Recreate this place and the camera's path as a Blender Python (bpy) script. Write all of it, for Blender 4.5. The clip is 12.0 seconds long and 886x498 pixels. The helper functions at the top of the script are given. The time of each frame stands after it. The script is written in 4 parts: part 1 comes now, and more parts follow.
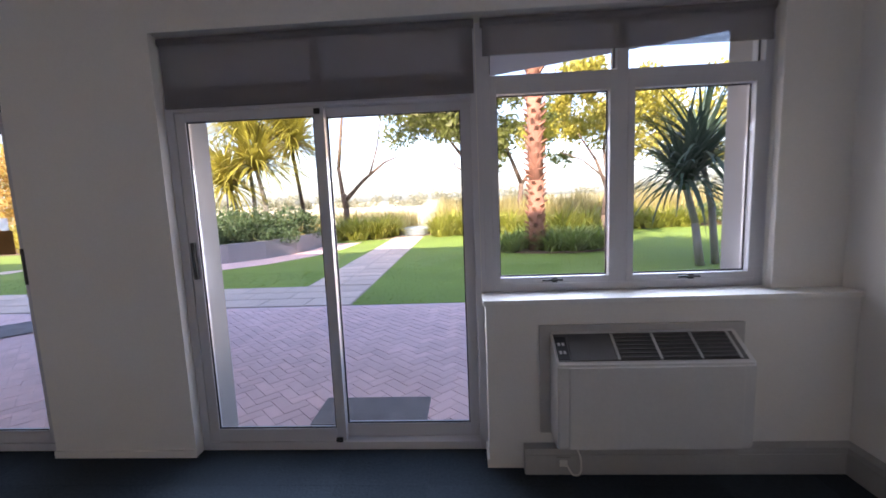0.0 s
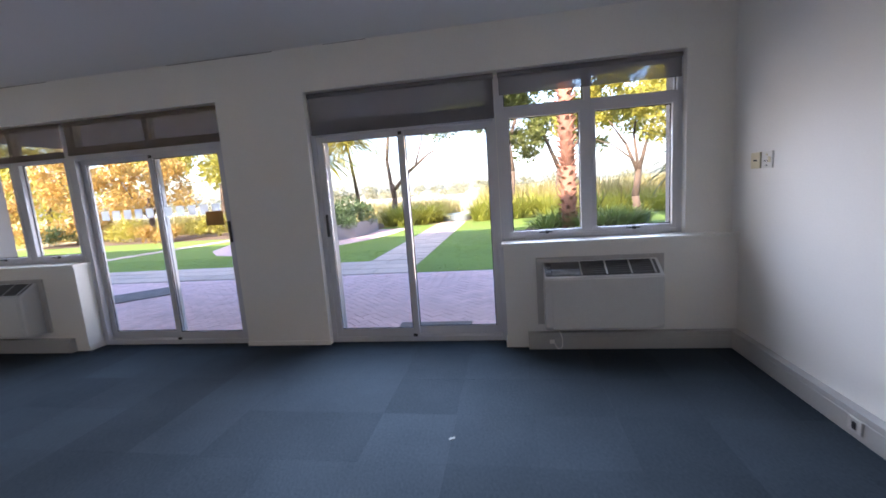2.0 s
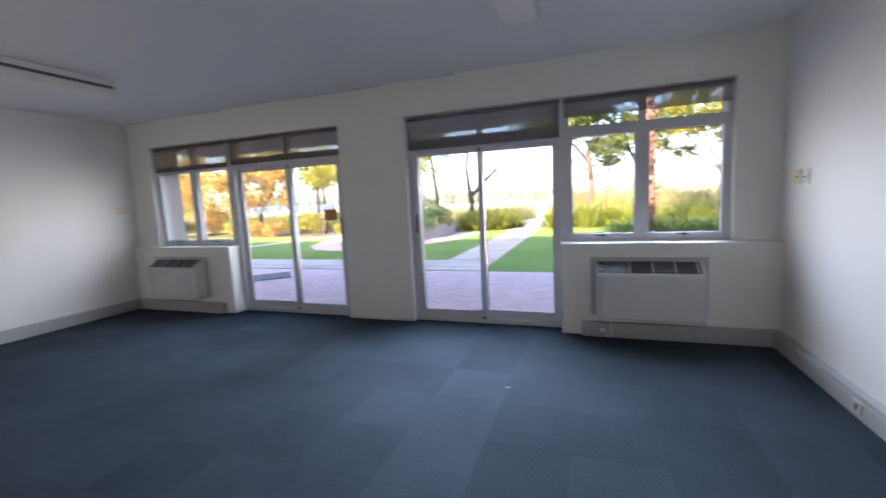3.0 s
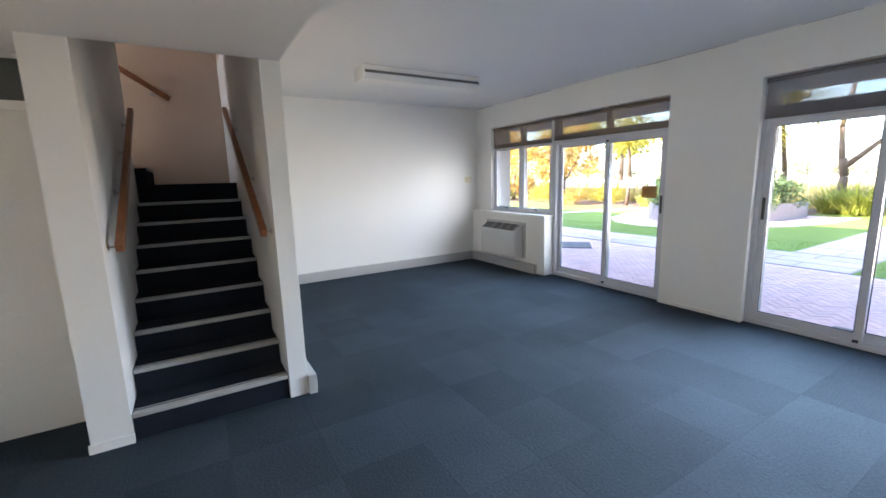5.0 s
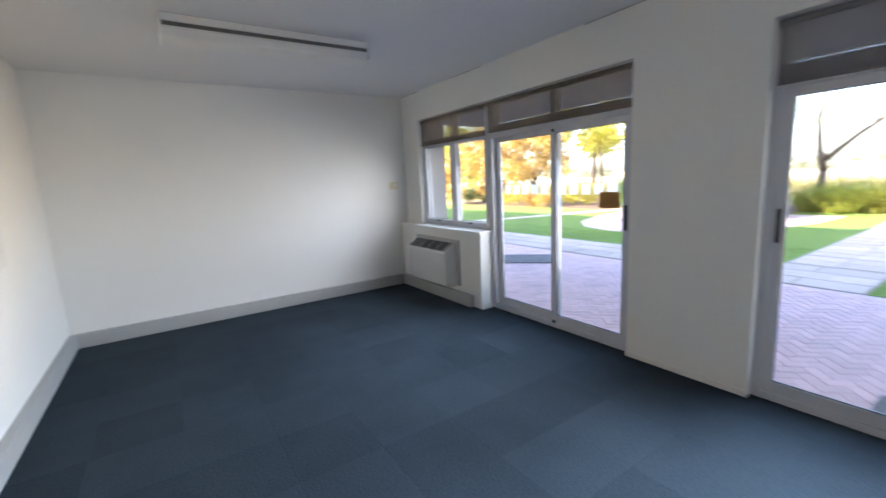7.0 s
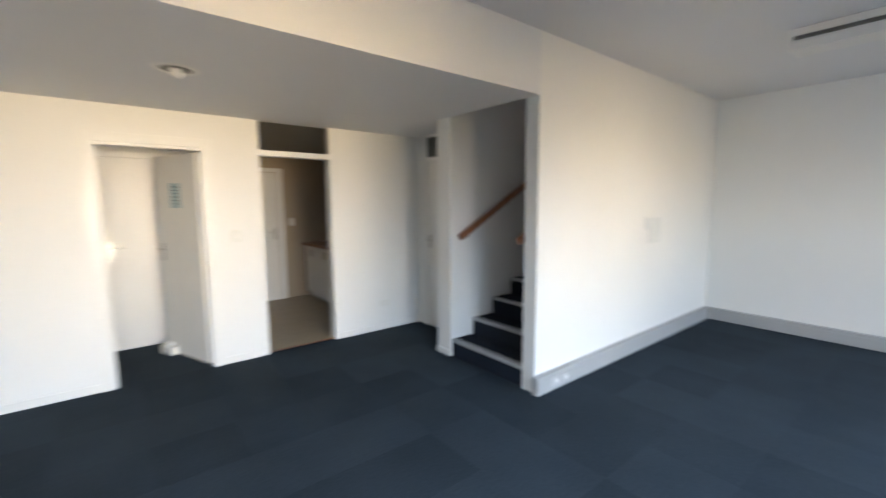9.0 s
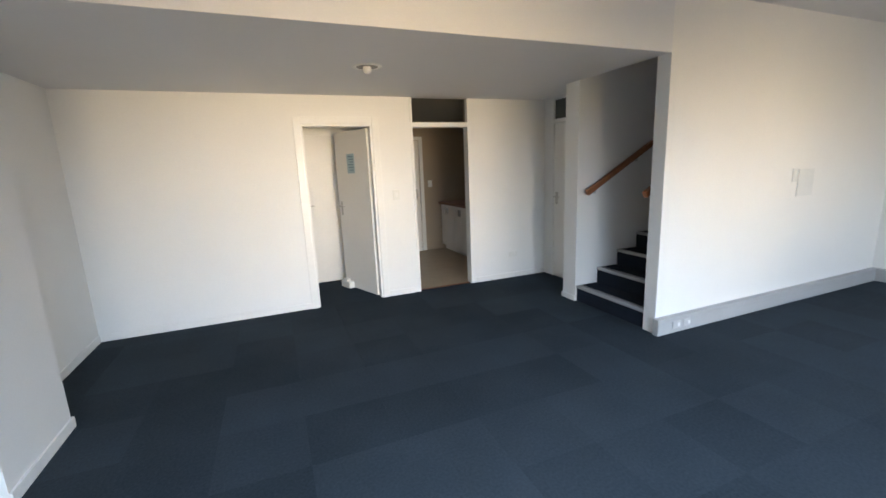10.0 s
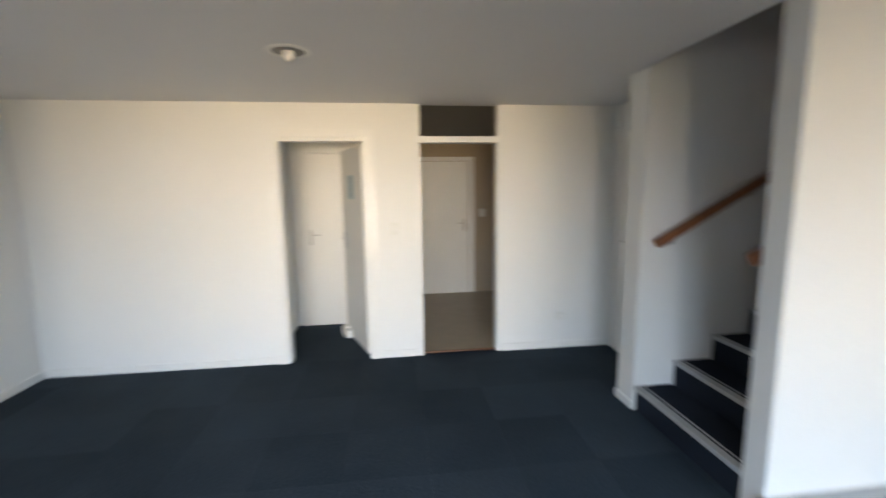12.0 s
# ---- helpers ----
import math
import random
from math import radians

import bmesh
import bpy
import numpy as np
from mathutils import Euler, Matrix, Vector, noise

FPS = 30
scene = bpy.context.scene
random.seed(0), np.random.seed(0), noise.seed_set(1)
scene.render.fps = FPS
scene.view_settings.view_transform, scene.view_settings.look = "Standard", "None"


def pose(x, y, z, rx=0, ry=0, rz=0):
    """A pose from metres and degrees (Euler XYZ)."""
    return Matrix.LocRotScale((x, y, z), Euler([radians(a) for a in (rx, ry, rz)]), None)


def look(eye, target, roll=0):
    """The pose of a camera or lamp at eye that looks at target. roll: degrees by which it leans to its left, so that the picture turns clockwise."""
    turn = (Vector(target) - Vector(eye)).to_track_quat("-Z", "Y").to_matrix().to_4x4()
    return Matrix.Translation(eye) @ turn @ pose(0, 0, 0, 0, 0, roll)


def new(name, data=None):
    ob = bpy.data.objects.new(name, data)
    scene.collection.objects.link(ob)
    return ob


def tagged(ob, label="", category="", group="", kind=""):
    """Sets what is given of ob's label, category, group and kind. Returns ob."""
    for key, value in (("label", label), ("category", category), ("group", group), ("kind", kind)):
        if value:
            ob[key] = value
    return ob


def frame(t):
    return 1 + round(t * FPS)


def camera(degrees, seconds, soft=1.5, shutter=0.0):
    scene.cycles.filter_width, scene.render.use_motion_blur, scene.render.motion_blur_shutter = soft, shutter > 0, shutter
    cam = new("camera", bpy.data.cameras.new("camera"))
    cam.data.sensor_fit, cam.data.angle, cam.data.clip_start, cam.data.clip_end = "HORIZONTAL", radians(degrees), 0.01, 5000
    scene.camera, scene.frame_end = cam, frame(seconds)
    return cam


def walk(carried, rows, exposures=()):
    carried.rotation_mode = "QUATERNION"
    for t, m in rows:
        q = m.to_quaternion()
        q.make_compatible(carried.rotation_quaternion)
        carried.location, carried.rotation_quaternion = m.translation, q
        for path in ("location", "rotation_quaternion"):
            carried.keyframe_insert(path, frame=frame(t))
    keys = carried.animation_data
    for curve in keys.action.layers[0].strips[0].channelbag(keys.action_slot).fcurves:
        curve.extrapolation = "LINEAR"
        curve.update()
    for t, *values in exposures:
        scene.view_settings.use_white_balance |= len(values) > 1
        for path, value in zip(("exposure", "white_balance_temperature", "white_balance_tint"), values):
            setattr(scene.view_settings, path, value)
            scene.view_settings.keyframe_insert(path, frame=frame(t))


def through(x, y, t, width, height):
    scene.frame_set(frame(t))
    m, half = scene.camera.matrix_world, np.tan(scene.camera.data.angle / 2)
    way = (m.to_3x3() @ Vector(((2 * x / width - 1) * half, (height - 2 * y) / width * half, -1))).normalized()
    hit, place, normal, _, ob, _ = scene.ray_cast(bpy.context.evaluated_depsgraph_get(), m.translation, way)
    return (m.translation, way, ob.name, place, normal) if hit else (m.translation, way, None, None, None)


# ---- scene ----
cam = camera(94.0, 12.0, soft=1.6, shutter=0.5)
PATH = [
    (0, (0.325, 0.097, 1.497), (0.21, 2.079, 1.255), -2.3),
    (0.5, (0.352, -0.258, 1.483), (0.268, 1.731, 1.292), -2.4),
    (1, (0.394, -0.68, 1.471), (0.122, 1.292, 1.276), -1.8),
    (1.5, (0.451, -1.006, 1.482), (0.171, 0.962, 1.261), -3.1),
    (2, (0.479, -1.394, 1.465), (0.156, 0.559, 1.179), -4.1),
    (2.5, (0.612, -1.764, 1.472), (0.193, 0.167, 1.161), -2.5),
    (3, (0.689, -2.172, 1.466), (0.017, -0.303, 1.228), -2.8),
    (3.5, (0.745, -2.465, 1.540), (-0.382, -0.832, 1.284), -2.0),
    (3.7, (0.800, -2.54, 1.545), (-0.52, -1.06, 1.284), -1.6),
    (5.3, (0.487, -2.331, 1.585), (-1.206, -1.324, 1.241), -1.7),
    (5.5, (0.394, -2.172, 1.587), (-1.27, -1.118, 1.238), -1.6),
    (6, (0.141, -1.723, 1.585), (-1.364, -0.452, 1.24), -3.2),
    (6.5, (-0.165, -1.24, 1.581), (-1.644, 0.068, 1.267), -2.7),
    (6.7, (-0.280, -1.06, 1.585), (-1.79, 0.215, 1.257), -2.7),
    (8.3, (-0.276, -0.107, 1.544), (-2.128, -0.84, 1.366), 0.2),
    (8.5, (-0.123, -0.057, 1.532), (-1.871, -1.008, 1.337), 0.8),
    (9, (0.161, 0.239, 1.573), (-1.076, -1.316, 1.343), -0.3),
    (9.5, (0.467, 0.532, 1.549), (-0.304, -1.302, 1.337), -1.3),
    (10, (0.613, 0.712, 1.564), (-0.119, -1.108, 1.17), -2.4),
    (10.5, (0.347, 0.553, 1.559), (-0.601, -1.17, 1.192), -2.2),
    (11, (0.008, 0.275, 1.556), (-1.032, -1.39, 1.173), -2.6),
    (11.5, (-0.391, -0.018, 1.58), (-1.342, -1.743, 1.237), -3.2),
    (12, (-0.754, -0.269, 1.585), (-0.986, -2.236, 1.309), -0.8),
]
ROWS = [(t, look(eye, target, roll)) for t, eye, target, roll in PATH]
walk(cam, ROWS, exposures=[(0, 2.05, 6150, 28), (1.5, 2.25, 6000, 25), (2.5, 2.37, 5850, 22), (3.5, 2.8, 5850, 18), (5.5, 3.3, 5850, 16), (6.5, 2.83, 5850, 16), (8.5, 3.03, 5800, 13), (9.5, 2.82, 5800, 14), (10.5, 2.79, 5800, 14), (12, 2.74, 5800, 13)])

# ---- world and sun ----
SUN_EL, SUN_AZ = 30.0, 200.0          # low sun behind the building, compass degrees from +y, clockwise
world = bpy.data.worlds.new("world")
scene.world = world
world.use_nodes = True
wn = world.node_tree
sky = wn.nodes.new("ShaderNodeTexSky")
sky.sky_type, sky.sun_disc = "NISHITA", False
sky.sun_elevation, sky.sun_rotation = radians(SUN_EL), radians(SUN_AZ)
sky.dust_density = 2.0
wn.links.new(sky.outputs[0], wn.nodes["Background"].inputs[0])
wn.nodes["Background"].inputs[1].default_value = 0.15
sun = new("sun", bpy.data.lights.new("sun", "SUN"))
sun.data.energy, sun.data.angle, sun.data.color = 4.0, radians(0.6), (1.0, 0.86, 0.66)
sun_dir = Vector((math.sin(radians(SUN_AZ)) * math.cos(radians(SUN_EL)), math.cos(radians(SUN_AZ)) * math.cos(radians(SUN_EL)), math.sin(radians(SUN_EL))))
sun.matrix_world = look(sun_dir * 40, (0, 0, 0))


def opening_light(name, x0, x1, z0, z1, watts, color, tilt, yaw, spread):
    """An added area lamp just outside the glass, boosting the daylight through one opening."""
    l = new(name, bpy.data.lights.new(name, "AREA"))
    l.data.shape, l.data.size, l.data.size_y = "RECTANGLE", x1 - x0, z1 - z0
    l.data.energy, l.data.color, l.data.spread = watts, color, radians(spread)
    l.matrix_world = pose((x0 + x1) / 2, 2.56, (z0 + z1) / 2, 0, 0, yaw) @ pose(0, 0, 0, -90 + tilt, 0, 0)


SKYLIGHT, GARDENLIGHT, SIDELIGHT, POWER = (0.72, 0.86, 1.0), (1.0, 0.68, 0.33), (0.95, 0.90, 0.84), 5.6
for x0, x1, z0, z1 in ((-1.28, 0.33, 0.14, 2.02), (0.48, 1.86, 1.04, 2.2), (-3.98, -2.34, 0.14, 2.04), (-5.48, -4.16, 1.04, 2.04)):
    west = x1 < -2                                     # western lamps are dimmed to keep the stair wall from overbrightening
    area = (x1 - x0) * (2.2 - z0) * (0.8 if z0 > 1 else 1.0)
    opening_light("sky_light", x0, x1, max(z0, 1.1), z1, 0.58 * POWER * area * (0.44 if west else 1.15), SKYLIGHT, 34, 0, 86)
    opening_light("garden_light", x0, x1, max(z0, 0.6), z1, 0.15 * POWER * area * (0.55 if west else 1.15), GARDENLIGHT, -2.5, 0, 46)
    # extra yawed lamps, added to throw daylight onto the side walls
    for yaw in (-52, 52):
        opening_light("garden_light", x0, x1, max(z0, 0.6), z1, 0.07 * POWER * area * (0.9 if west else 0.85), SIDELIGHT, 8, yaw, 66)


# ---- materials ----
def mat(name, color, rough=0.6, vary=0.1, scale=3.0, fine=60.0, bump=0.1, metal=0.0, spec=0.5, island=0.0, objvary=0.0):
    """Principled paint with two scales of noise in colour and a fine bump."""
    m = bpy.data.materials.new(name)
    m.use_nodes = True
    nt = m.node_tree
    N, L = nt.nodes.new, nt.links.new
    bsdf = nt.nodes["Principled BSDF"]
    geo = N("ShaderNodeNewGeometry")
    n1, n2 = N("ShaderNodeTexNoise"), N("ShaderNodeTexNoise")
    for n, s in ((n1, scale), (n2, fine)):
        n.inputs["Scale"].default_value = s
        n.inputs["Detail"].default_value = 4
        L(geo.outputs["Position"], n.inputs["Vector"])
    add = N("ShaderNodeMath")
    add.operation = "ADD"
    L(n1.outputs[0], add.inputs[0])
    L(n2.outputs[0], add.inputs[1])
    last = add.outputs[0]
    if island or objvary:
        src = geo.outputs["Random Per Island"] if island else N("ShaderNodeObjectInfo").outputs["Random"]
        mul = N("ShaderNodeMath")
        mul.operation, mul.inputs[1].default_value = "MULTIPLY_ADD", 2 * (island or objvary)
        L(src, mul.inputs[0])
        L(last, mul.inputs[2])
        last = mul.outputs[0]
    rng = N("ShaderNodeMapRange")
    extra = 2 * (island or objvary)
    rng.inputs[1].default_value, rng.inputs[2].default_value = 0.6, 1.4 + extra
    rng.inputs[3].default_value, rng.inputs[4].default_value = 1 - vary, 1 + vary
    L(last, rng.inputs[0])
    mix = N("ShaderNodeMix")
    mix.data_type, mix.blend_type = "RGBA", "MULTIPLY"
    mix.inputs[0].default_value = 1
    mix.inputs[6].default_value = (*color, 1)
    L(rng.outputs[0], mix.inputs[7])
    L(mix.outputs[2], bsdf.inputs["Base Color"])
    bsdf.inputs["Roughness"].default_value, bsdf.inputs["Metallic"].default_value = rough, metal
    bsdf.inputs["Specular IOR Level"].default_value = spec
    if bump:
        b = N("ShaderNodeBump")
        b.inputs["Strength"].default_value, b.inputs["Distance"].default_value = bump, 0.004
        L(n2.outputs[0], b.inputs["Height"])
        L(b.outputs[0], bsdf.inputs["Normal"])
    return m


def leaf_mat(name, color, vary=0.45, through=0.45):
    m = mat(name, color, 0.45, vary, 0.6, 8.0, 0, island=0.5)
    nt = m.node_tree
    bsdf = nt.nodes["Principled BSDF"]
    tr, mix = nt.nodes.new("ShaderNodeBsdfTranslucent"), nt.nodes.new("ShaderNodeMixShader")
    nt.links.new(bsdf.inputs["Base Color"].links[0].from_socket, tr.inputs[0])
    mix.inputs[0].default_value = through
    nt.links.new(bsdf.outputs[0], mix.inputs[1])
    nt.links.new(tr.outputs[0], mix.inputs[2])
    nt.links.new(mix.outputs[0], nt.nodes["Material Output"].inputs[0])
    return m


def glass_mat(name, tint=(0.97, 0.98, 0.97)):
    m = bpy.data.materials.new(name)
    m.use_nodes = True
    nt = m.node_tree
    nt.nodes.remove(nt.nodes["Principled BSDF"])
    t, g, f, mix = (nt.nodes.new("ShaderNode" + k) for k in ("BsdfTransparent", "BsdfGlossy", "LayerWeight", "MixShader"))
    po, ad = nt.nodes.new("ShaderNodeMath"), nt.nodes.new("ShaderNodeMath")
    po.operation, ad.operation = "POWER", "MULTIPLY_ADD"
    po.inputs[1].default_value, ad.inputs[1].default_value, ad.inputs[2].default_value = 5.0, 0.5, 0.02
    t.inputs[0].default_value = (*tint, 1)
    g.inputs["Roughness"].default_value = 0.02
    f.inputs[0].default_value = 0.5
    nt.links.new(f.outputs["Facing"], po.inputs[0])
    nt.links.new(po.outputs[0], ad.inputs[0])
    nt.links.new(ad.outputs[0], mix.inputs[0])
    nt.links.new(t.outputs[0], mix.inputs[1])
    nt.links.new(g.outputs[0], mix.inputs[2])
    nt.links.new(mix.outputs[0], nt.nodes["Material Output"].inputs[0])
    return m


def screen_mat(name, color, openness, through):
    """Sunscreen cloth: part open weave, part translucent."""
    m = mat(name, color, 0.9, 0.08, 4.0, 300.0, 0.1)
    nt = m.node_tree
    b = nt.nodes["Principled BSDF"]
    tl, tp, m1, m2 = (nt.nodes.new("ShaderNode" + k) for k in ("BsdfTranslucent", "BsdfTransparent", "MixShader", "MixShader"))
    tl.inputs[0].default_value = (*color, 1)
    m1.inputs[0].default_value, m2.inputs[0].default_value = through, openness
    nt.links.new(b.outputs[0], m1.inputs[1])
    nt.links.new(tl.outputs[0], m1.inputs[2])
    nt.links.new(m1.outputs[0], m2.inputs[1])
    nt.links.new(tp.outputs[0], m2.inputs[2])
    nt.links.new(m2.outputs[0], nt.nodes["Material Output"].inputs[0])
    return m


def wood_mat(name, color):
    m = mat(name, color, 0.35, 0.3, 6.0, 40.0, 0.05)
    for n in m.node_tree.nodes:
        if n.type == "TEX_NOISE":
            n.inputs["Distortion"].default_value = 1.5
    return m


PAINT = mat("wall_paint", (0.80, 0.79, 0.755), 0.62, 0.035, 1.1, 90, 0.12)
CEIL = mat("ceiling_paint", (0.74, 0.74, 0.74), 0.8, 0.03, 0.9, 120, 0.12)
GLOSS = mat("white_enamel", (0.80, 0.79, 0.75), 0.35, 0.04, 3, 40, 0.04)
DOORPAINT = mat("door_enamel", (0.76, 0.745, 0.70), 0.4, 0.04, 2, 50, 0.04)
# white frames toned to bluish grey: their shade is put into the colour
ALU = mat("white_aluminium", (0.58, 0.585, 0.62), 0.35, 0.04, 4, 80, 0.02)
TRUNK = mat("grey_trunking", (0.40, 0.40, 0.39), 0.5, 0.06, 3, 60, 0.03)
ACWHITE = mat("ac_white", (0.60, 0.60, 0.585), 0.4, 0.05, 4, 60, 0.03)
ACDARK = mat("ac_grille", (0.05, 0.05, 0.05), 0.5, 0.1, 8, 60, 0.03)
ACTOP = mat("ac_top", (0.10, 0.098, 0.095), 0.5, 0.08, 6, 60, 0.03)
# grey of ribs and buttons, also of the plate drawn as the unit's shadow
ACGREY = mat("ac_shadow_and_ribs", (0.46, 0.455, 0.445), 0.55, 0.06, 4, 60, 0.03)
BLACK = mat("black_plastic", (0.02, 0.02, 0.022), 0.4, 0.1, 10, 60, 0)
SEAL = mat("rubber_seal", (0.03, 0.03, 0.035), 0.6, 0.1, 10, 60, 0)
CARPET = mat("carpet_tile", (0.031, 0.041, 0.051), 0.95, 0.42, 1.3, 62, 1.0, spec=0.1, objvary=0.18)
UNDER = mat("carpet_joint", (0.027, 0.033, 0.045), 0.95, 0.2, 3, 100, 0.3, spec=0.1)
STAIRC = mat("stair_carpet", (0.016, 0.020, 0.028), 0.95, 0.35, 3, 260, 0.9, spec=0.1)
NOSING = mat("nosing_strip", (0.38, 0.38, 0.37), 0.5, 0.15, 6, 80, 0.05)
RAILWOOD = wood_mat("rail_wood", (0.25, 0.10, 0.04))
STEEL = mat("steel", (0.5, 0.48, 0.44), 0.35, 0.1, 8, 60, 0.02, metal=1)
IVORY = mat("ivory_plastic", (0.68, 0.62, 0.42), 0.4, 0.05, 8, 60, 0)
SOCKPALE = mat("socket_pale", (0.71, 0.71, 0.68), 0.4, 0.05, 8, 60, 0)
SOCKGREY = mat("socket_grey", (0.50, 0.495, 0.48), 0.4, 0.05, 8, 60, 0)
PLATE = mat("white_plastic", (0.76, 0.75, 0.70), 0.4, 0.04, 8, 60, 0)
GLASS = glass_mat("window_glass")
DARKGLASS = glass_mat("smoked_glass", (0.72, 0.70, 0.66))
BLIND = screen_mat("blind_cloth", (0.27, 0.255, 0.26), 0.38, 0.12)
BLINDB = screen_mat("brown_blind_cloth", (0.30, 0.235, 0.17), 0.46, 0.2)
STICK = screen_mat("frosted_film", (0.80, 0.82, 0.84), 0.12, 0.35)
BROWN = mat("brown_notice", (0.46, 0.23, 0.05), 0.6, 0.1, 8, 60, 0)
PAPER = mat("blue_paper", (0.38, 0.50, 0.54), 0.7, 0.08, 20, 80, 0)
INK = mat("ink", (0.10, 0.16, 0.18), 0.7, 0.1, 20, 80, 0)
VINYL = mat("beige_vinyl", (0.40, 0.33, 0.23), 0.45, 0.10, 6, 40, 0.05)
WORKTOP = wood_mat("worktop_wood", (0.20, 0.085, 0.04))
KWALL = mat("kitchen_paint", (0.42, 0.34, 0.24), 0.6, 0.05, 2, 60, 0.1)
# warm sunlight of the stairwell is put into this wall colour
STAIRWARM = mat("warm_lit_stair_paint", (0.64, 0.49, 0.36), 0.65, 0.05, 1.2, 60, 0.12)
DIFFUSER = mat("prismatic_diffuser", (0.72, 0.71, 0.68), 0.3, 0.05, 6, 200, 0.3)
LAMPDARK = mat("lamp_recess", (0.13, 0.125, 0.115), 0.5, 0.1, 6, 60, 0)
# darker copy of the exterior plaster: shade in the reveals is in its colour
EXTSHADE = mat("shaded_outer_plaster", (0.36, 0.345, 0.335), 0.85, 0.08, 1.5, 60, 0.3)
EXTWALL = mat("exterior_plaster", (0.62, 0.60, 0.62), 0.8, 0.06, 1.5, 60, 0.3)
BRICK = mat("paver_brick", (0.80, 0.56, 0.54), 0.85, 0.2, 0.8, 60, 0.5, objvary=0.35)
BRICKS = mat("paver_brick_rest", (0.80, 0.56, 0.54), 0.85, 0.2, 0.8, 60, 0.5, island=0.35)
JOINT = mat("paver_joint", (0.75, 0.56, 0.55), 0.95, 0.2, 3, 60, 0.4)
SLAB = mat("stone_slab", (0.64, 0.51, 0.43), 0.85, 0.2, 1.5, 50, 0.5, objvary=0.5)
SLABBED = mat("slab_bed", (0.38, 0.31, 0.25), 0.95, 0.2, 3, 60, 0.4)
LAWN = mat("lawn_soil", (0.17, 0.26, 0.035), 0.9, 0.3, 0.5, 30, 0.8)
BLADE = leaf_mat("grass_blade", (0.22, 0.33, 0.045), 0.3, 0.3)
FIELD = mat("far_field", (0.56, 0.48, 0.29), 0.95, 0.25, 0.06, 2.0, 0)
SOIL = mat("bed_soil", (0.14, 0.09, 0.06), 0.95, 0.3, 2, 40, 0.6)
CONC = mat("planter_concrete", (0.26, 0.25, 0.27), 0.85, 0.12, 2, 50, 0.3)
BARK = mat("bark", (0.13, 0.09, 0.065), 0.9, 0.35, 5, 40, 0.8)
PALMBARK = mat("palm_bark", (0.27, 0.125, 0.08), 0.9, 0.75, 6, 30, 0.8, island=0.9)
ALOEBARK = mat("aloe_bark", (0.30, 0.27, 0.23), 0.9, 0.2, 5, 40, 0.6)
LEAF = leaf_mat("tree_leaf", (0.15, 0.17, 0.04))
# brighter yellow copy of the tree leaf: sunlight is put into its colour
LEAFSUN = leaf_mat("sunlit_colour_leaf", (0.42, 0.38, 0.06))
LEAFO = leaf_mat("orange_leaf", (0.50, 0.33, 0.09))
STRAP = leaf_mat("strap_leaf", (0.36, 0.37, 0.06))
# darker copy of the strap leaf, with shade put into its colour
STRAPSHADE = leaf_mat("shaded_strap_leaf", (0.20, 0.27, 0.06))
REED = leaf_mat("reed_leaf", (0.42, 0.36, 0.14))
ALOE = leaf_mat("aloe_leaf", (0.05, 0.085, 0.055), 0.3, 0.15)
SHRUB = leaf_mat("shrub_leaf", (0.11, 0.17, 0.07))
MATT = mat("door_mat", (0.20, 0.18, 0.175), 0.95, 0.45, 5, 200, 0.8)
# leaf colour paled to carry the bright haze of distance
HAZETREES = leaf_mat("far_trees", (0.26, 0.26, 0.17))
WATER = mat("pond_lining", (0.35, 0.42, 0.45), 0.3, 0.1, 3, 40, 0.1)


# ---- mesh helpers ----
def box(bm, x0, x1, y0, y1, z0, z1, bevel=0.0, seg=2):
    r = bmesh.ops.create_cube(bm, size=1, matrix=Matrix.Translation(((x0 + x1) / 2, (y0 + y1) / 2, (z0 + z1) / 2)) @ Matrix.Diagonal((abs(x1 - x0), abs(y1 - y0), abs(z1 - z0), 1)))
    if bevel:
        es = list({e for v in r["verts"] for e in v.link_edges})
        bmesh.ops.bevel(bm, geom=es, offset=bevel, segments=seg, profile=0.7, affect="EDGES")
    return r["verts"]


def boxes(*bs, bevel=0.0):
    bm = bmesh.new()
    for b in bs:
        box(bm, *b, bevel=bevel)
    return bm


def tube(bm, p, q, r0, r1=None, seg=10):
    p, q = Vector(p), Vector(q)
    m = Matrix.Translation((p + q) / 2) @ (q - p).to_track_quat("Z", "Y").to_matrix().to_4x4()
    bmesh.ops.create_cone(bm, cap_ends=True, segments=seg, radius1=r0, radius2=r0 if r1 is None else r1, depth=(q - p).length, matrix=m)


def prism(bm, pts, z0, z1):
    a = [bm.verts.new((x, y, z0)) for x, y in pts]
    b = [bm.verts.new((x, y, z1)) for x, y in pts]
    n = len(pts)
    bm.faces.new(a[::-1])
    bm.faces.new(b)
    for i in range(n):
        bm.faces.new((a[i], a[(i + 1) % n], b[(i + 1) % n], b[i]))


def finish(name, bm, material, smooth=False):
    bmesh.ops.recalc_face_normals(bm, faces=bm.faces)
    me = bpy.data.meshes.new(name)
    bm.to_mesh(me)
    bm.free()
    me.materials.append(material)
    if smooth:
        for p in me.polygons:
            p.use_smooth = True
    return me


def part(name, bm, material, parent=None, label="", smooth=False):
    ob = new(name, finish(name, bm, material, smooth))
    if parent is not None:
        ob.parent = parent
    if label:
        ob["label"] = label
    return ob


def setting(name, bm, material, label, category):
    return tagged(part(name, bm, material), label, category, "", "structure")


def thing(name, at, label, category, group="", kind=""):
    e = new(name)
    e.location = at
    return tagged(e, label, category, group, kind)


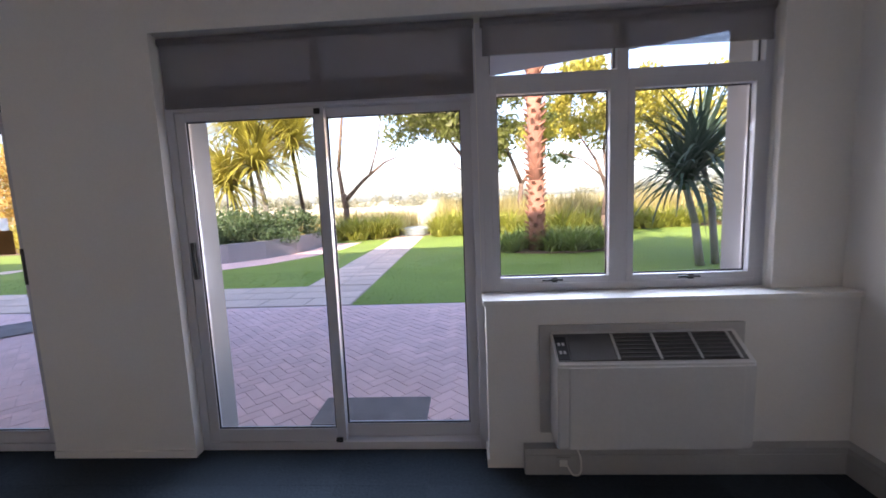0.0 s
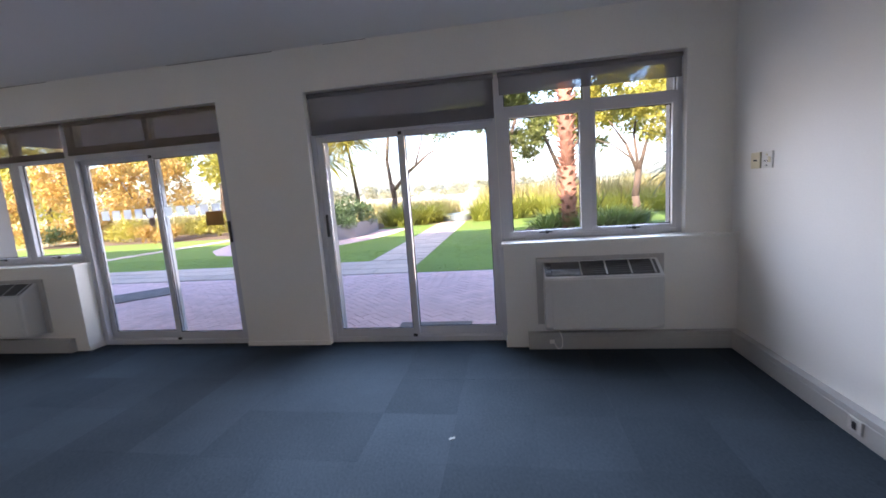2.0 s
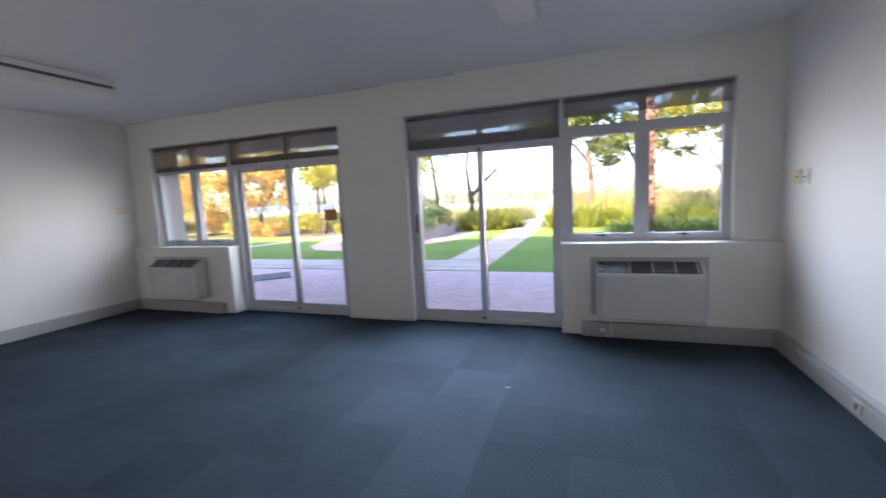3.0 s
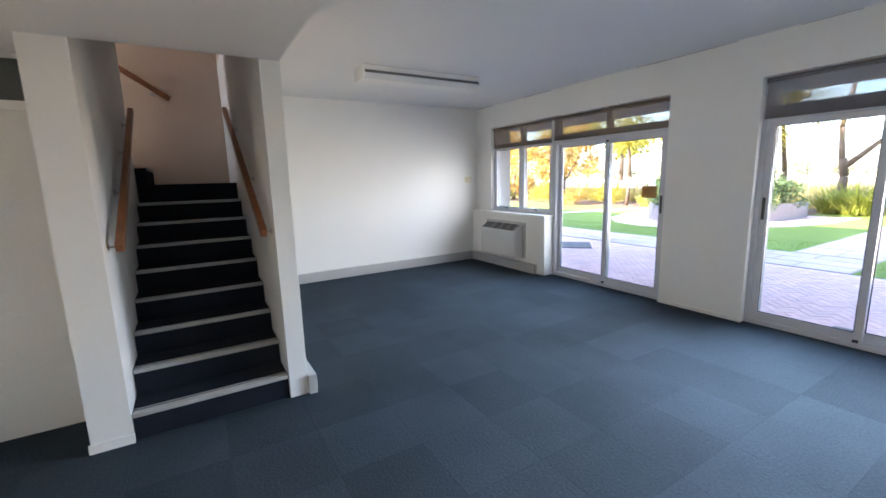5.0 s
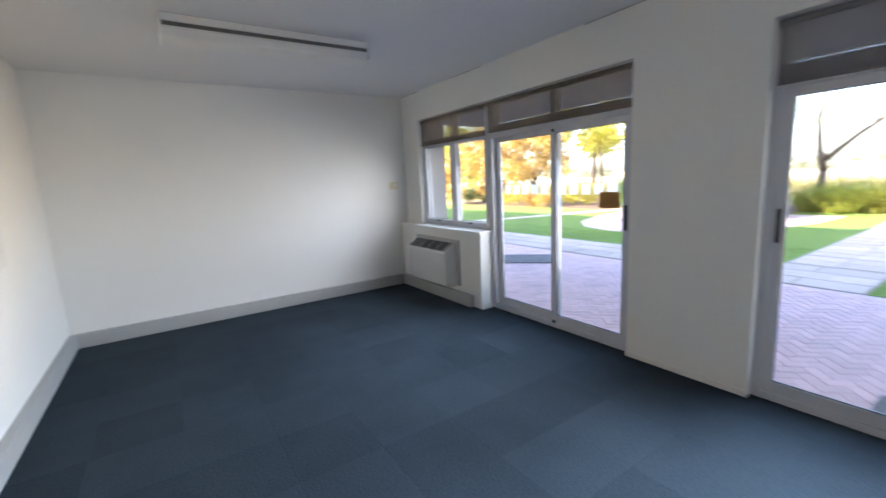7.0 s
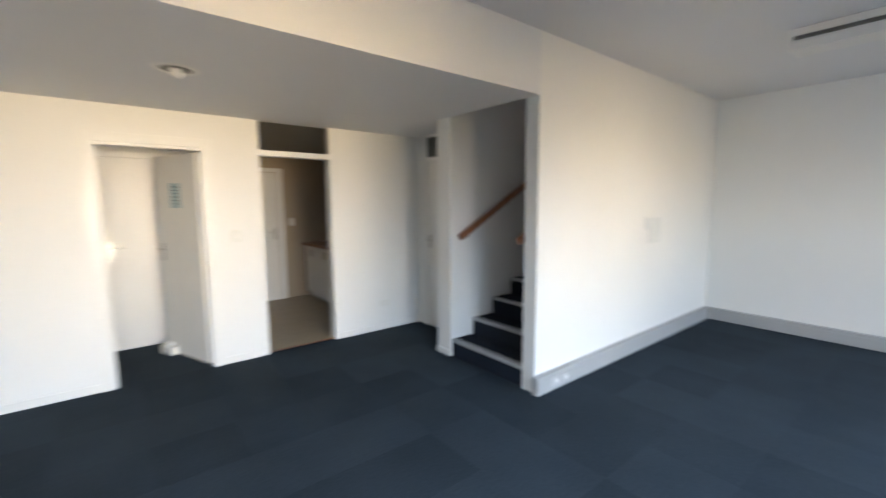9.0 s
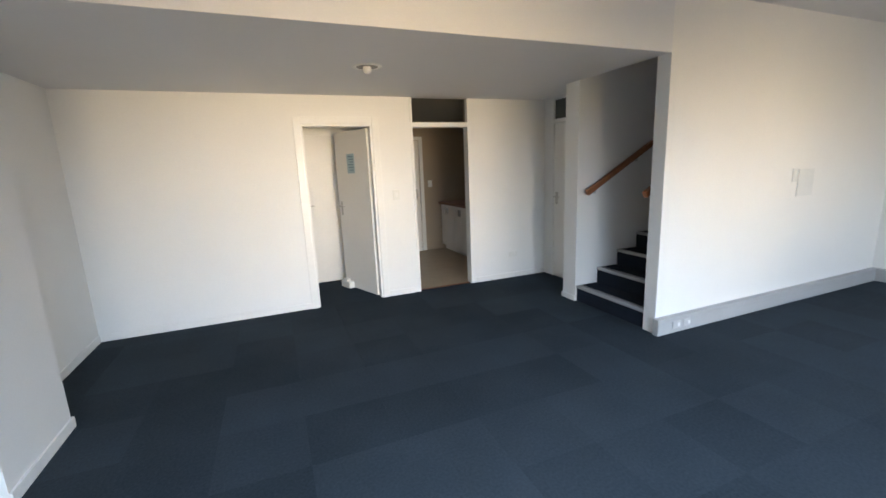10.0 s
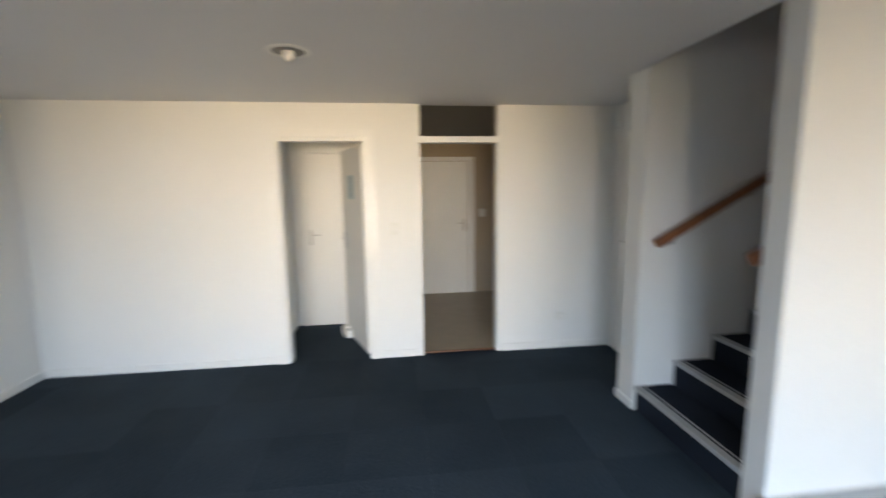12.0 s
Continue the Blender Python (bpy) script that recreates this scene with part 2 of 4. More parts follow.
def raw(name, verts, faces, material, parent=None, smooth=False):
    me = bpy.data.meshes.new(name)
    me.from_pydata(verts, [], faces)
    me.materials.append(material)
    ob = new(name, me)
    if parent is not None:
        ob.parent = parent
    return ob


# ---- plan ----
XW, XE = -6.01, 2.30                  # west and east inner faces
YN, YPAR, YOUT = 2.35, 2.24, 2.80     # window wall: inner face, parapet face, outer face
YG = 2.47                             # glass
YS, YSB = -1.83, -1.96                # stair wall: room face, stair face
YB = -4.13                            # back wall
HC, HS = 2.83, 2.37                   # ceiling, soffit
TOP = 3.10
HEAD, SILL = 2.44, 0.955
A0, A1, A2 = -1.35, 0.415, 1.94       # bay A: door edge, door/parapet, window edge
B0, B1, B2 = -2.25, -4.08, -5.56      # bay B, mirrored

# ---- floor and walls ----
floor = setting("floor", boxes((-6.3, 2.6, -5.3, 2.43, -0.20, -0.006)), UNDER, "dark blue carpet tile floor of the empty office", "floor")
setting("floor_kitchen", boxes((-2.9, -0.80, -6.6, -4.19, -0.003, 0.004)), VINYL, "beige vinyl floor in the small kitchen", "floor")

setting("wall_north", boxes(
    (-6.3, B2, YN, 2.53, -0.2, HEAD), (B0, A0, YN, 2.53, -0.2, HEAD), (A2, 2.6, YN, 2.53, -0.2, HEAD),
    (-6.3, 2.6, YN, 2.53, HEAD, TOP)), PAINT, "white painted window wall with two wide openings", "wall")
# outer half split off so its reveals can be coloured darker, as in shade
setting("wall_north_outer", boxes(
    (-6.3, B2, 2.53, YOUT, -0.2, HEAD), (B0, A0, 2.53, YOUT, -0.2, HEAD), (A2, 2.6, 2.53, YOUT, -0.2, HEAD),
    (-6.3, 2.6, 2.53, YOUT, HEAD, TOP)), EXTSHADE, "plastered outer face of the window wall, darkened for shade", "wall")
setting("wall_parapet_east", boxes((A1, XE, YPAR, 2.53, -0.2, SILL - 0.03)), PAINT, "white low wall under the window", "wall")
setting("wall_parapet_west", boxes((XW, B1, YPAR, 2.53, -0.2, SILL - 0.03)), PAINT, "white low wall under the window", "wall")
setting("window_sill_east", boxes((A1 - 0.015, XE, YPAR - 0.02, YG - 0.03, SILL - 0.03, SILL), bevel=0.006), GLOSS, "white glossy painted window sill", "sill")
setting("window_sill_west", boxes((XW, B1 + 0.015, YPAR - 0.02, YG - 0.03, SILL - 0.03, SILL), bevel=0.006), GLOSS, "white glossy painted window sill", "sill")
setting("wall_east", boxes((XE, 2.6, -1.75, YN, -0.2, TOP)), PAINT, "plain white painted wall", "wall")
setting("wall_east_back", boxes((2.35, 2.6, -6.8, -2.45, -0.2, TOP)), PAINT, "plain white painted wall of the low area", "wall")
setting("wall_pier", boxes((1.98, 2.6, -2.45, -1.75, -0.2, TOP)), PAINT, "white painted pier projecting from the wall", "wall")
setting("wall_west", boxes((-6.3, XW, -6.8, YN, -0.2, TOP)), PAINT, "plain white painted wall with soft daylight", "wall")
setting("wall_stair", boxes((XW, -2.43, YSB, YS, -0.2, TOP), bevel=0.004), PAINT, "white painted wall between office and stairs", "wall")
setting("wall_stair_south", boxes((-4.74, -2.43, -3.11, -2.90, -0.2, 5.6)), PAINT, "white painted wall on the far side of the stairs", "wall")
setting("wall_stair_end", boxes((XW, -5.72, -6.8, YSB, -0.2, 5.6)), STAIRWARM, "wall at the head of the stairs, warm light in its colour", "wall")
setting("wall_stair_upper", boxes((-5.72, -2.43, YSB + 0.0, YS, TOP, 5.6)), STAIRWARM, "wall above the stairs, warm light in its colour", "wall")
setting("wall_cupboard", boxes((-3.0, -2.9, -3.97 - 0.16, -3.95, -0.2, HS), (-3.0, -2.9, -3.15, -3.11, -0.2, HS), (-3.0, -2.9, -3.95, -3.15, 2.34, HS)), PAINT, "white wall with a narrow cupboard door", "wall")
D1a, D1b, D2a, D2b = 0.265, -0.52, -0.98, -1.76
setting("wall_south", boxes(
    (D1a, 2.35, YB - 0.12, YB, -0.2, HS), (D1b, D1a, YB - 0.12, YB, 2.07, HS), (D2a, D1b, YB - 0.12, YB, -0.2, HS),
    (-3.0, D2b, YB - 0.12, YB, -0.2, HS)), PAINT, "white painted wall with two doorways", "wall")
setting("wall_passage", boxes((-0.80, 2.35, -5.40, -5.28, -0.2, HS), (-0.80, -0.66, -5.28, YB - 0.12, -0.2, HS), (0.43, 0.74, -5.28, YB - 0.12, -0.2, HS)), PAINT, "white walls of a small lobby", "wall")
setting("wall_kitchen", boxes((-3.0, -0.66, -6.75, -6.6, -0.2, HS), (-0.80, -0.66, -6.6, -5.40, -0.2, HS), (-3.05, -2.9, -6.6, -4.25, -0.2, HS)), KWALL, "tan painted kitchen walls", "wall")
# unseen wall; its upper gap is added to let sun into the stairwell
setting("wall_outer_south", boxes((-6.3, 2.6, -7.0, -6.8, -0.2, 3.9), (-6.3, -5.6, -7.0, -6.8, 3.9, 5.3), (-4.0, 2.6, -7.0, -6.8, 3.9, 5.3), (-6.3, 2.6, -7.0, -6.8, 5.3, 6.2)), EXTWALL, "unseen outer wall with an opening added for stairwell light", "wall")
setting("ceiling", boxes((-6.3, 2.6, YS, YN, HC, TOP)), CEIL, "smooth white ceiling", "ceiling")
setting("ceiling_low", boxes((-2.43, 2.6, -3.11, YS, HS, TOP), (-3.05, 2.6, -6.8, -3.11, HS, TOP)), CEIL, "lowered white ceiling with a deep bulkhead edge", "ceiling")
# the storey above, unseen, added to shade the terrace and close the stairwell
setting("wall_upper", boxes((-6.3, 2.6, YOUT - 0.2, YOUT, TOP, 6.2), (-6.3, -6.1, -6.8, YOUT - 0.2, TOP, 6.2), (2.4, 2.6, -6.8, YOUT - 0.2, TOP, 6.2),
        (-2.43, -2.33, -6.8, YS, TOP, 5.6)), EXTWALL, "plastered outer walls of the upper storey", "wall")
setting("roof", boxes((-6.6, 2.9, -7.2, YOUT + 0.3, 6.2, 6.4)), EXTWALL, "flat roof", "roof")
# unseen blocks on both sides, added to keep the sun off the garden
shade_blocks = bmesh.new()
box(shade_blocks, 2.62, 26, -9, 2.4, -0.2, 6.4)
box(shade_blocks, -26, -6.32, -9, 2.4, -0.2, 6.4)
setting("wall_shade_blocks", shade_blocks, EXTWALL, "unseen plastered side blocks, added to widen the building's shadow", "wall")
can = bmesh.new()
prism(can, [(-7, YOUT), (-7, 4.75), (-0.75, 4.75), (3.1, 2.886), (3.1, YOUT)], 2.60, 2.72)
setting("canopy", can, mat("canopy_concrete", (0.33, 0.32, 0.33), 0.85, 0.12, 1.5, 50, 0.3), "thin concrete canopy over the terrace doors", "canopy")

# small white skirtings on the pillar, pier and back walls
sk = [("baseboard_pillar", (B0 - 0.004, A0 + 0.004, YN - 0.012, YN, 0, 0.045)), ("baseboard_back_east", (D1a + 0.05, 2.35, YB, YB + 0.012, 0, 0.07)),
      ("baseboard_back_mid", (D2a + 0.05, D1b - 0.09, YB, YB + 0.012, 0, 0.07)), ("baseboard_back_west", (-2.9, D2b - 0.05, YB, YB + 0.012, 0, 0.07)),
      ("baseboard_side", (2.338, 2.35, YB + 0.012, -2.45, 0, 0.07)), ("baseboard_pier", (1.966, 1.98, -2.462, -1.75, 0, 0.07)),
      ("baseboard_stair_post", (-2.43, -2.416, -3.12, -2.895, 0, 0.06)), ("baseboard_parapet_east", (A1 - 0.012, A1, YPAR, YN + 0.07, 0, 0.05)),
      ("baseboard_parapet_west", (B1, B1 + 0.012, YPAR, YN + 0.07, 0, 0.05))]
for n, b in sk:
    setting(n, boxes(b, bevel=0.003), GLOSS, "narrow white painted skirting", "baseboard")
setting("trim_cornice", boxes((-5.95, -5.5, YN - 0.005, YN, HC - 0.010, HC - 0.003), (-4.7, -4.1, YN - 0.005, YN, HC - 0.008, HC - 0.003), (-2.7, -1.6, YN - 0.005, YN, HC - 0.009, HC - 0.003), (-1.1, -0.7, YN - 0.005, YN, HC - 0.007, HC - 0.003)), mat("cornice_crack", (0.35, 0.34, 0.33), 0.9, 0.5, 8, 60, 0), "thin dark crack line along the ceiling edge", "trim")


# ---- grey cable trunking ----
def trunking(name, run, along):
    t = thing(name, (0, 0, 0), "grey plastic cable trunking along the wall foot", "trunking", "cable trunking", "structure")
    x0, x1, y0, y1 = run
    part("body", boxes((x0, x1, y0, y1, 0, 0.150), bevel=0.004), TRUNK, t)
    e = 0.004
    if along == "x":
        face = y0 if name.endswith("north") or name.endswith("corner") else y1
        part("lid", boxes((x0 + 0.003, x1 - 0.003, face - e, face + e, 0.035, 0.115), bevel=0.002), TRUNK, t)
    else:
        face = x0 if name.endswith("east") else x1
        part("lid", boxes((face - e, face + e, y0 + 0.003, y1 - 0.003, 0.035, 0.115), bevel=0.002), TRUNK, t)
    return t


trunking("trunking_north", (0.60, XE, YPAR - 0.06, YPAR), "x")
trunking("trunking_corner", (XW, -4.24, YPAR - 0.06, YPAR), "x")
trunking("trunking_east", (XE - 0.06, XE, -1.70, YPAR - 0.06), "y")
trunking("trunking_west", (XW, XW + 0.06, YS + 0.06, YPAR - 0.06), "y")
trunking("trunking_stair", (XW, -2.40, YS, YS + 0.06), "x")


# ---- aluminium bays: sliding door, side window, transoms ----
def frame_bars(parent, name, x0, x1, z0, z1, w, y0, y1, material=ALU):
    """Four bars round an opening, butted."""
    bm = boxes((x0, x0 + w, y0, y1, z0, z1), (x1 - w, x1, y0, y1, z0, z1), (x0 + w, x1 - w, y0, y1, z0, z0 + w), (x0 + w, x1 - w, y0, y1, z1 - w, z1), bevel=0.003)
    return part(name, bm, material, parent)


def pane(parent, x0, x1, z0, z1, y=YG, material=GLASS):
    p = part("pane", boxes((x0, x1, y - 0.003, y + 0.003, z0, z1)), material, parent)
    s = 0.007
    part("seal", boxes((x0, x0 + s, y - 0.011, y - 0.004, z0, z1), (x1 - s, x1, y - 0.011, y - 0.004, z0, z1), (x0 + s, x1 - s, y - 0.011, y - 0.004, z0, z0 + s), (x0 + s, x1 - s, y - 0.011, y - 0.004, z1 - s, z1)), SEAL, parent)
    return p


def bay(tag, u0, sgn):
    """u runs from the pillar edge: sliding door, then window above the low wall."""
    X = lambda a, b: (min(u0 + sgn * a, u0 + sgn * b), max(u0 + sgn * a, u0 + sgn * b))
    W = 3.29 if sgn > 0 else 3.31
    P = 1.765 if sgn > 0 else 1.82
    door = tagged(new("door_" + tag), "white aluminium sliding glass door, closed", "sliding door", "terrace doors", "structure")
    # outer frame
    for n, (a, b), z0, z1 in (("jamb", X(0.0, 0.05), 0.0, 2.13), ("jamb", X(P - 0.045, P + 0.015), 0.0, HEAD - 0.03), ("track", X(0.05, P - 0.045), 0.0, 0.05), ("head", X(0.05, P - 0.045), 2.035, 2.13)):
        part(n, boxes((a, b, YG - 0.055, YG + 0.055, z0, z1), bevel=0.004), ALU, door)
    mid = 0.875
    for i, (a, b, dy) in enumerate(((0.05, mid + 0.03, -0.026), (mid - 0.03, P - 0.045, 0.026))):
        x0, x1 = X(a, b)
        z0, z1, w = 0.052, 2.033, 0.058
        y0, y1 = YG + dy - 0.02, YG + dy + 0.02
        leaf = part("leaf", boxes((x0, x0 + w, y0, y1, z0, z1), (x1 - w, x1, y0, y1, z0, z1), (x0 + w, x1 - w, y0, y1, z0, z0 + 0.08), (x0 + w, x1 - w, y0, y1, z1 - 0.05, z1), bevel=0.003), ALU, door, "white aluminium sliding leaf")
        pane(leaf, x0 + w, x1 - w, z0 + 0.08, z1 - 0.05, YG + dy)
    hx = X(0.068, 0.092)
    part("handle", boxes((*hx, YG - 0.064, YG - 0.046, 1.08, 1.30), bevel=0.006), BLACK, door, "black recessed pull handle")
    hx = X(mid - 0.022, mid + 0.012)
    part("catch", boxes((*hx, YG - 0.056, YG - 0.046, 1.99, 2.02), bevel=0.003), BLACK, door)
    part("stop", boxes((*X(mid - 0.03, mid + 0.01), YG - 0.06, YG - 0.04, 0.05, 0.075), bevel=0.003), BLACK, door)
    # transom light over the door
    tr = tagged(new("window_" + tag + "_transom"), "white aluminium transom light above the sliding door", "window", "window lights", "structure")
    frame_bars(tr, "window_frame", *X(0.0, P - 0.045), 2.13, HEAD, 0.04, YG - 0.045, YG + 0.045)
    part("mullion", boxes((*X(mid - 0.03, mid + 0.03), YG - 0.04, YG + 0.04, 2.17, HEAD - 0.04), bevel=0.003), ALU, tr)
    pane(tr, *X(0.04, mid - 0.03), 2.17, HEAD - 0.04)
    pane(tr, *X(mid + 0.03, P - 0.085), 2.17, HEAD - 0.04)
    # side window
    wi = tagged(new("window_" + tag), "white aluminium window with two casements, closed", "window", "side windows", "structure")
    q0, q1 = P + 0.015, W
    m = P + 0.015 + (q1 - q0) * 0.495
    frame_bars(wi, "window_frame", *X(q0, q1), SILL, HEAD, 0.045, YG - 0.05, YG + 0.05)
    part("mullion", boxes((*X(m - 0.03, m + 0.03), YG - 0.048, YG + 0.048, SILL + 0.045, HEAD - 0.045), bevel=0.003), ALU, wi)
    for a, b in ((q0 + 0.045, m - 0.03), (m + 0.03, q1 - 0.045)):
        part("transom_bar", boxes((*X(a, b), YG - 0.048, YG + 0.048, 2.075, 2.14), bevel=0.003), ALU, wi)
        pane(wi, *X(a, b), 2.14, HEAD - 0.045)
        x0, x1 = X(a, b)
        sash = frame_bars(wi, "casement", x0, x1, SILL + 0.045, 2.075, 0.036, YG - 0.052, YG + 0.02)
        pane(sash, x0 + 0.036, x1 - 0.036, SILL + 0.081, 2.039)
        c = (x0 + x1) / 2
        bm = boxes((c - 0.015, c + 0.015, YG - 0.066, YG - 0.052, SILL + 0.05, SILL + 0.078), (c - 0.07, c + 0.045, YG - 0.078, YG - 0.066, SILL + 0.06, SILL + 0.072), bevel=0.003)
        part("handle", bm, BLACK, sash, "black casement stay handle")
    return door


door_a = bay("1", A0, 1)
door_b = bay("2", B0, -1)


def blind(x0, x1, zb, label, cloth=BLIND):
    t = thing("roller_blind", ((x0 + x1) / 2, 2.395, HEAD), label, "roller blind", "roller blinds")
    h = (x1 - x0) / 2
    d = HEAD - zb
    part("cloth", boxes((-h + 0.02, h - 0.02, -0.0012, 0.0012, -d + 0.02, -0.02)), cloth, t)
    part("bottom_bar", boxes((-h + 0.02, h - 0.02, -0.008, 0.008, -d, -d + 0.022), bevel=0.004), cloth, t)
    bm = bmesh.new()
    tube(bm, (-h + 0.012, 0.012, -0.035), (h - 0.012, 0.012, -0.035), 0.024, seg=16)
    part("roller", bm, cloth, t, smooth=False)
    bm = bmesh.new()
    for i in range(2):
        tube(bm, (h - 0.008, -0.012 + 0.012 * i, -0.04), (h - 0.008, -0.012 + 0.012 * i, -1.55), 0.0018, seg=5)
    part("chain", bm, PLATE, t, "thin white pull chain")


blind(A0 + 0.005, A1 - 0.005, 2.05, "grey sunscreen roller blind, mostly rolled up")
blind(A1 + 0.005, A2 - 0.005, 2.235, "grey sunscreen roller blind, mostly rolled up")
blind(B1 + 0.005, B0 - 0.005, 2.085, "brownish grey sunscreen roller blind, mostly rolled up", BLINDB)
blind(B2 + 0.005, B1 - 0.005, 2.07, "brownish grey sunscreen roller blind, pulled lower", BLINDB)

# squares of frosted film and a brown notice on the terrace door
for i in range(11):
    x = -2.47 - i * 0.138
    if abs(x + 3.13) < 0.07:
        continue
    y = (YG - 0.026 if x > -3.13 else YG + 0.026) - 0.0045
    tagged(part("film_square", boxes((x - 0.046, x + 0.046, y - 0.0006, y + 0.0006, 1.385, 1.485)), STICK), "pale frosted film square stuck on the glass", "sticker", "film squares on the glass door")
tagged(part("notice", boxes((-2.60, -2.40, YG - 0.0330, YG - 0.0315, 1.265, 1.41)), BROWN), "plain brown square notice stuck on the glass door", "notice")


# ---- air conditioner consoles under the windows ----
def console(cx):
    t = thing("air_conditioner", (cx, YPAR, 0.22), "white floor console air conditioner under the window sill", "air conditioner", "console air conditioners")
    w, d, h = 0.465, 0.205, 0.56
    # body with a sloped top front, extruded along x
    bm = bmesh.new()
    prof = [(0, 0.0), (-d + 0.03, 0.0), (-d, 0.03), (-d, h - 0.115), (-d + 0.012, h - 0.10), (-0.035, h), (0, h)]
    n = len(prof)
    L = [bm.verts.new((-w, y, z)) for y, z in prof]
    R = [bm.verts.new((w, y, z)) for y, z in prof]
    bm.faces.new(L)
    bm.faces.new(R[::-1])
    for i in range(n):
        bm.faces.new((L[i], R[i], R[(i + 1) % n], L[(i + 1) % n]))
    bmesh.ops.bevel(bm, geom=bm.edges[:], offset=0.008, segments=2, affect="EDGES")
    part("body", bm, ACWHITE, t)
    part("front_panel", boxes((-w + 0.055, w - 0.055, -d - 0.006, -d + 0.004, 0.02, h - 0.12), bevel=0.004), ACWHITE, t)
    # thin grey plate in place of the soft shadow round the unit
    part("shadow_plate", boxes((-w - 0.055, w + 0.055, -0.022, -0.001, 0.0, h + 0.035), bevel=0.004), ACGREY, t, "grey plate standing in for the shadow round the unit")
    # grilles in the sloped top
    sy, sz = -0.035 + d - 0.012, 0.10
    ang = math.atan2(sz, sy)

    def slope(x0, x1, a, b, lift0, lift1):
        bm = bmesh.new()
        vs = box(bm, x0, x1, a, b, lift0, lift1)
        bmesh.ops.transform(bm, matrix=Matrix.Translation((0, -d + 0.012, h - 0.10)) @ Matrix.Rotation(ang, 4, "X"), verts=bm.verts)
        return bm
    ln = math.hypot(sy, sz)
    part("top_plate", slope(-w + 0.010, w - 0.028, 0.008, ln - 0.010, -0.006, 0.001), ACTOP, t, "dark grey top plate")
    edges = [-w + 0.07, -w + 0.30, -w + 0.50, -w + 0.69, w - 0.06]
    for i in range(4):
        x0, x1 = edges[i] + 0.006, edges[i + 1] - 0.006
        g = part("grille", slope(x0, x1, 0.012, ln - 0.018, -0.004, 0.0045), ACDARK if i else ACTOP, t, "dark slotted air grille" if i else "grey hinged flap")
        if i:
            for k in range(7):
                a = 0.02 + k * (ln - 0.045) / 6
                part("slat", slope(x0 + 0.004, x1 - 0.004, a, a + 0.007, 0.0045, 0.011), ACTOP, g)
        part("rib", slope(x1, x1 + 0.012, 0.012, ln - 0.018, -0.002, 0.009), ACGREY, t)
    c = part("control_panel", slope(-w + 0.012, -w + 0.066, 0.02, ln - 0.03, -0.002, 0.004), BLACK, t, "small dark control panel")
    for k in range(4):
        part("button", slope(-w + 0.022 + 0.02 * (k % 2), -w + 0.034 + 0.02 * (k % 2), 0.05 + 0.05 * (k // 2), 0.068 + 0.05 * (k // 2), 0.004, 0.008), ACGREY, c)


console(1.21)
console(-5.02)


# ---- plates, sockets, switches ----
def plate(name, at, rz, w, h, material, label, rockers, group="wall plates"):
    t = thing(name, at, label, "socket" if "socket" in name else "switch", group)
    t.rotation_euler = (0, 0, radians(rz))
    p = part("plate", boxes((-w / 2, w / 2, -0.010, 0.0, -h / 2, h / 2), bevel=0.003), material, t)
    for x, z, a, b, m in rockers:
        part("insert", boxes((x - a, x + a, -0.015, -0.010, z - b, z + b), bevel=0.0015), m, t)


plate("telephone_socket", (XE, 2.035, 1.51), 270, 0.115, 0.115, IVORY, "ivory telephone socket on the white wall", [(-0.012, 0, 0.007, 0.006, BLACK), (0.012, 0, 0.007, 0.006, BLACK)])
plate("wall_socket", (XE, 1.895, 1.51), 270, 0.115, 0.115, PLATE, "cream power socket with switch on the white wall", [(0.0, 0.035, 0.008, 0.006, IVORY), (-0.02, -0.008, 0.007, 0.005, BLACK), (0.012, -0.008, 0.007, 0.005, BLACK), (0.03, 0.0, 0.012, 0.02, IVORY), (0, -0.04, 0.005, 0.005, BLACK)])
plate("wall_socket", (XW, 2.14, 1.535), 90, 0.15, 0.11, IVORY, "ivory socket plate on the white wall", [(0.03, 0, 0.02, 0.03, PLATE)])
plate("light_switch", (-4.225, YS, 1.33), 180, 0.075, 0.13, SOCKPALE, "narrow pale grey switch on the stair wall", [(0.0, 0, 0.016, 0.03, SOCKPALE)])
plate("wall_socket", (-4.41, YS, 1.25), 180, 0.26, 0.27, SOCKPALE, "large pale blank cover plate on the stair wall", [])
plate("light_switch", (-0.76, YB, 1.25), 180, 0.08, 0.12, PLATE, "white light switch between the doorways", [(0, 0, 0.015, 0.025, GLOSS)])
plate("wall_socket", (-2.38, YB, 0.33), 180, 0.12, 0.07, PLATE, "white low wall socket", [(0.02, 0, 0.015, 0.015, GLOSS)])
plate("trunking_socket", (XE - 0.064, 0.93, 0.078), 270, 0.09, 0.075, SOCKGREY, "pale grey socket clipped in the trunking", [(0.0, 0.0, 0.012, 0.02, BLACK)])
plate("trunking_socket", (-2.62, YS + 0.064, 0.078), 180, 0.10, 0.07, SOCKGREY, "pale grey socket clipped in the trunking", [(0.02, 0.0, 0.012, 0.015, GLOSS)])
plate("trunking_socket", (-2.75, YS + 0.064, 0.078), 180, 0.08, 0.07, SOCKGREY, "pale grey socket clipped in the trunking", [(0.02, 0.0, 0.012, 0.015, GLOSS)])
plate("trunking_socket", (0.80, YPAR - 0.064, 0.078), 0, 0.075, 0.06, TRUNK, "grey socket in the trunking with a plug", [(0.0, 0.0, 0.02, 0.018, PLATE)])
cv = bpy.data.curves.new("power_cable", "CURVE")
cv.dimensions, cv.bevel_depth = "3D", 0.0045
sp = cv.splines.new("BEZIER")
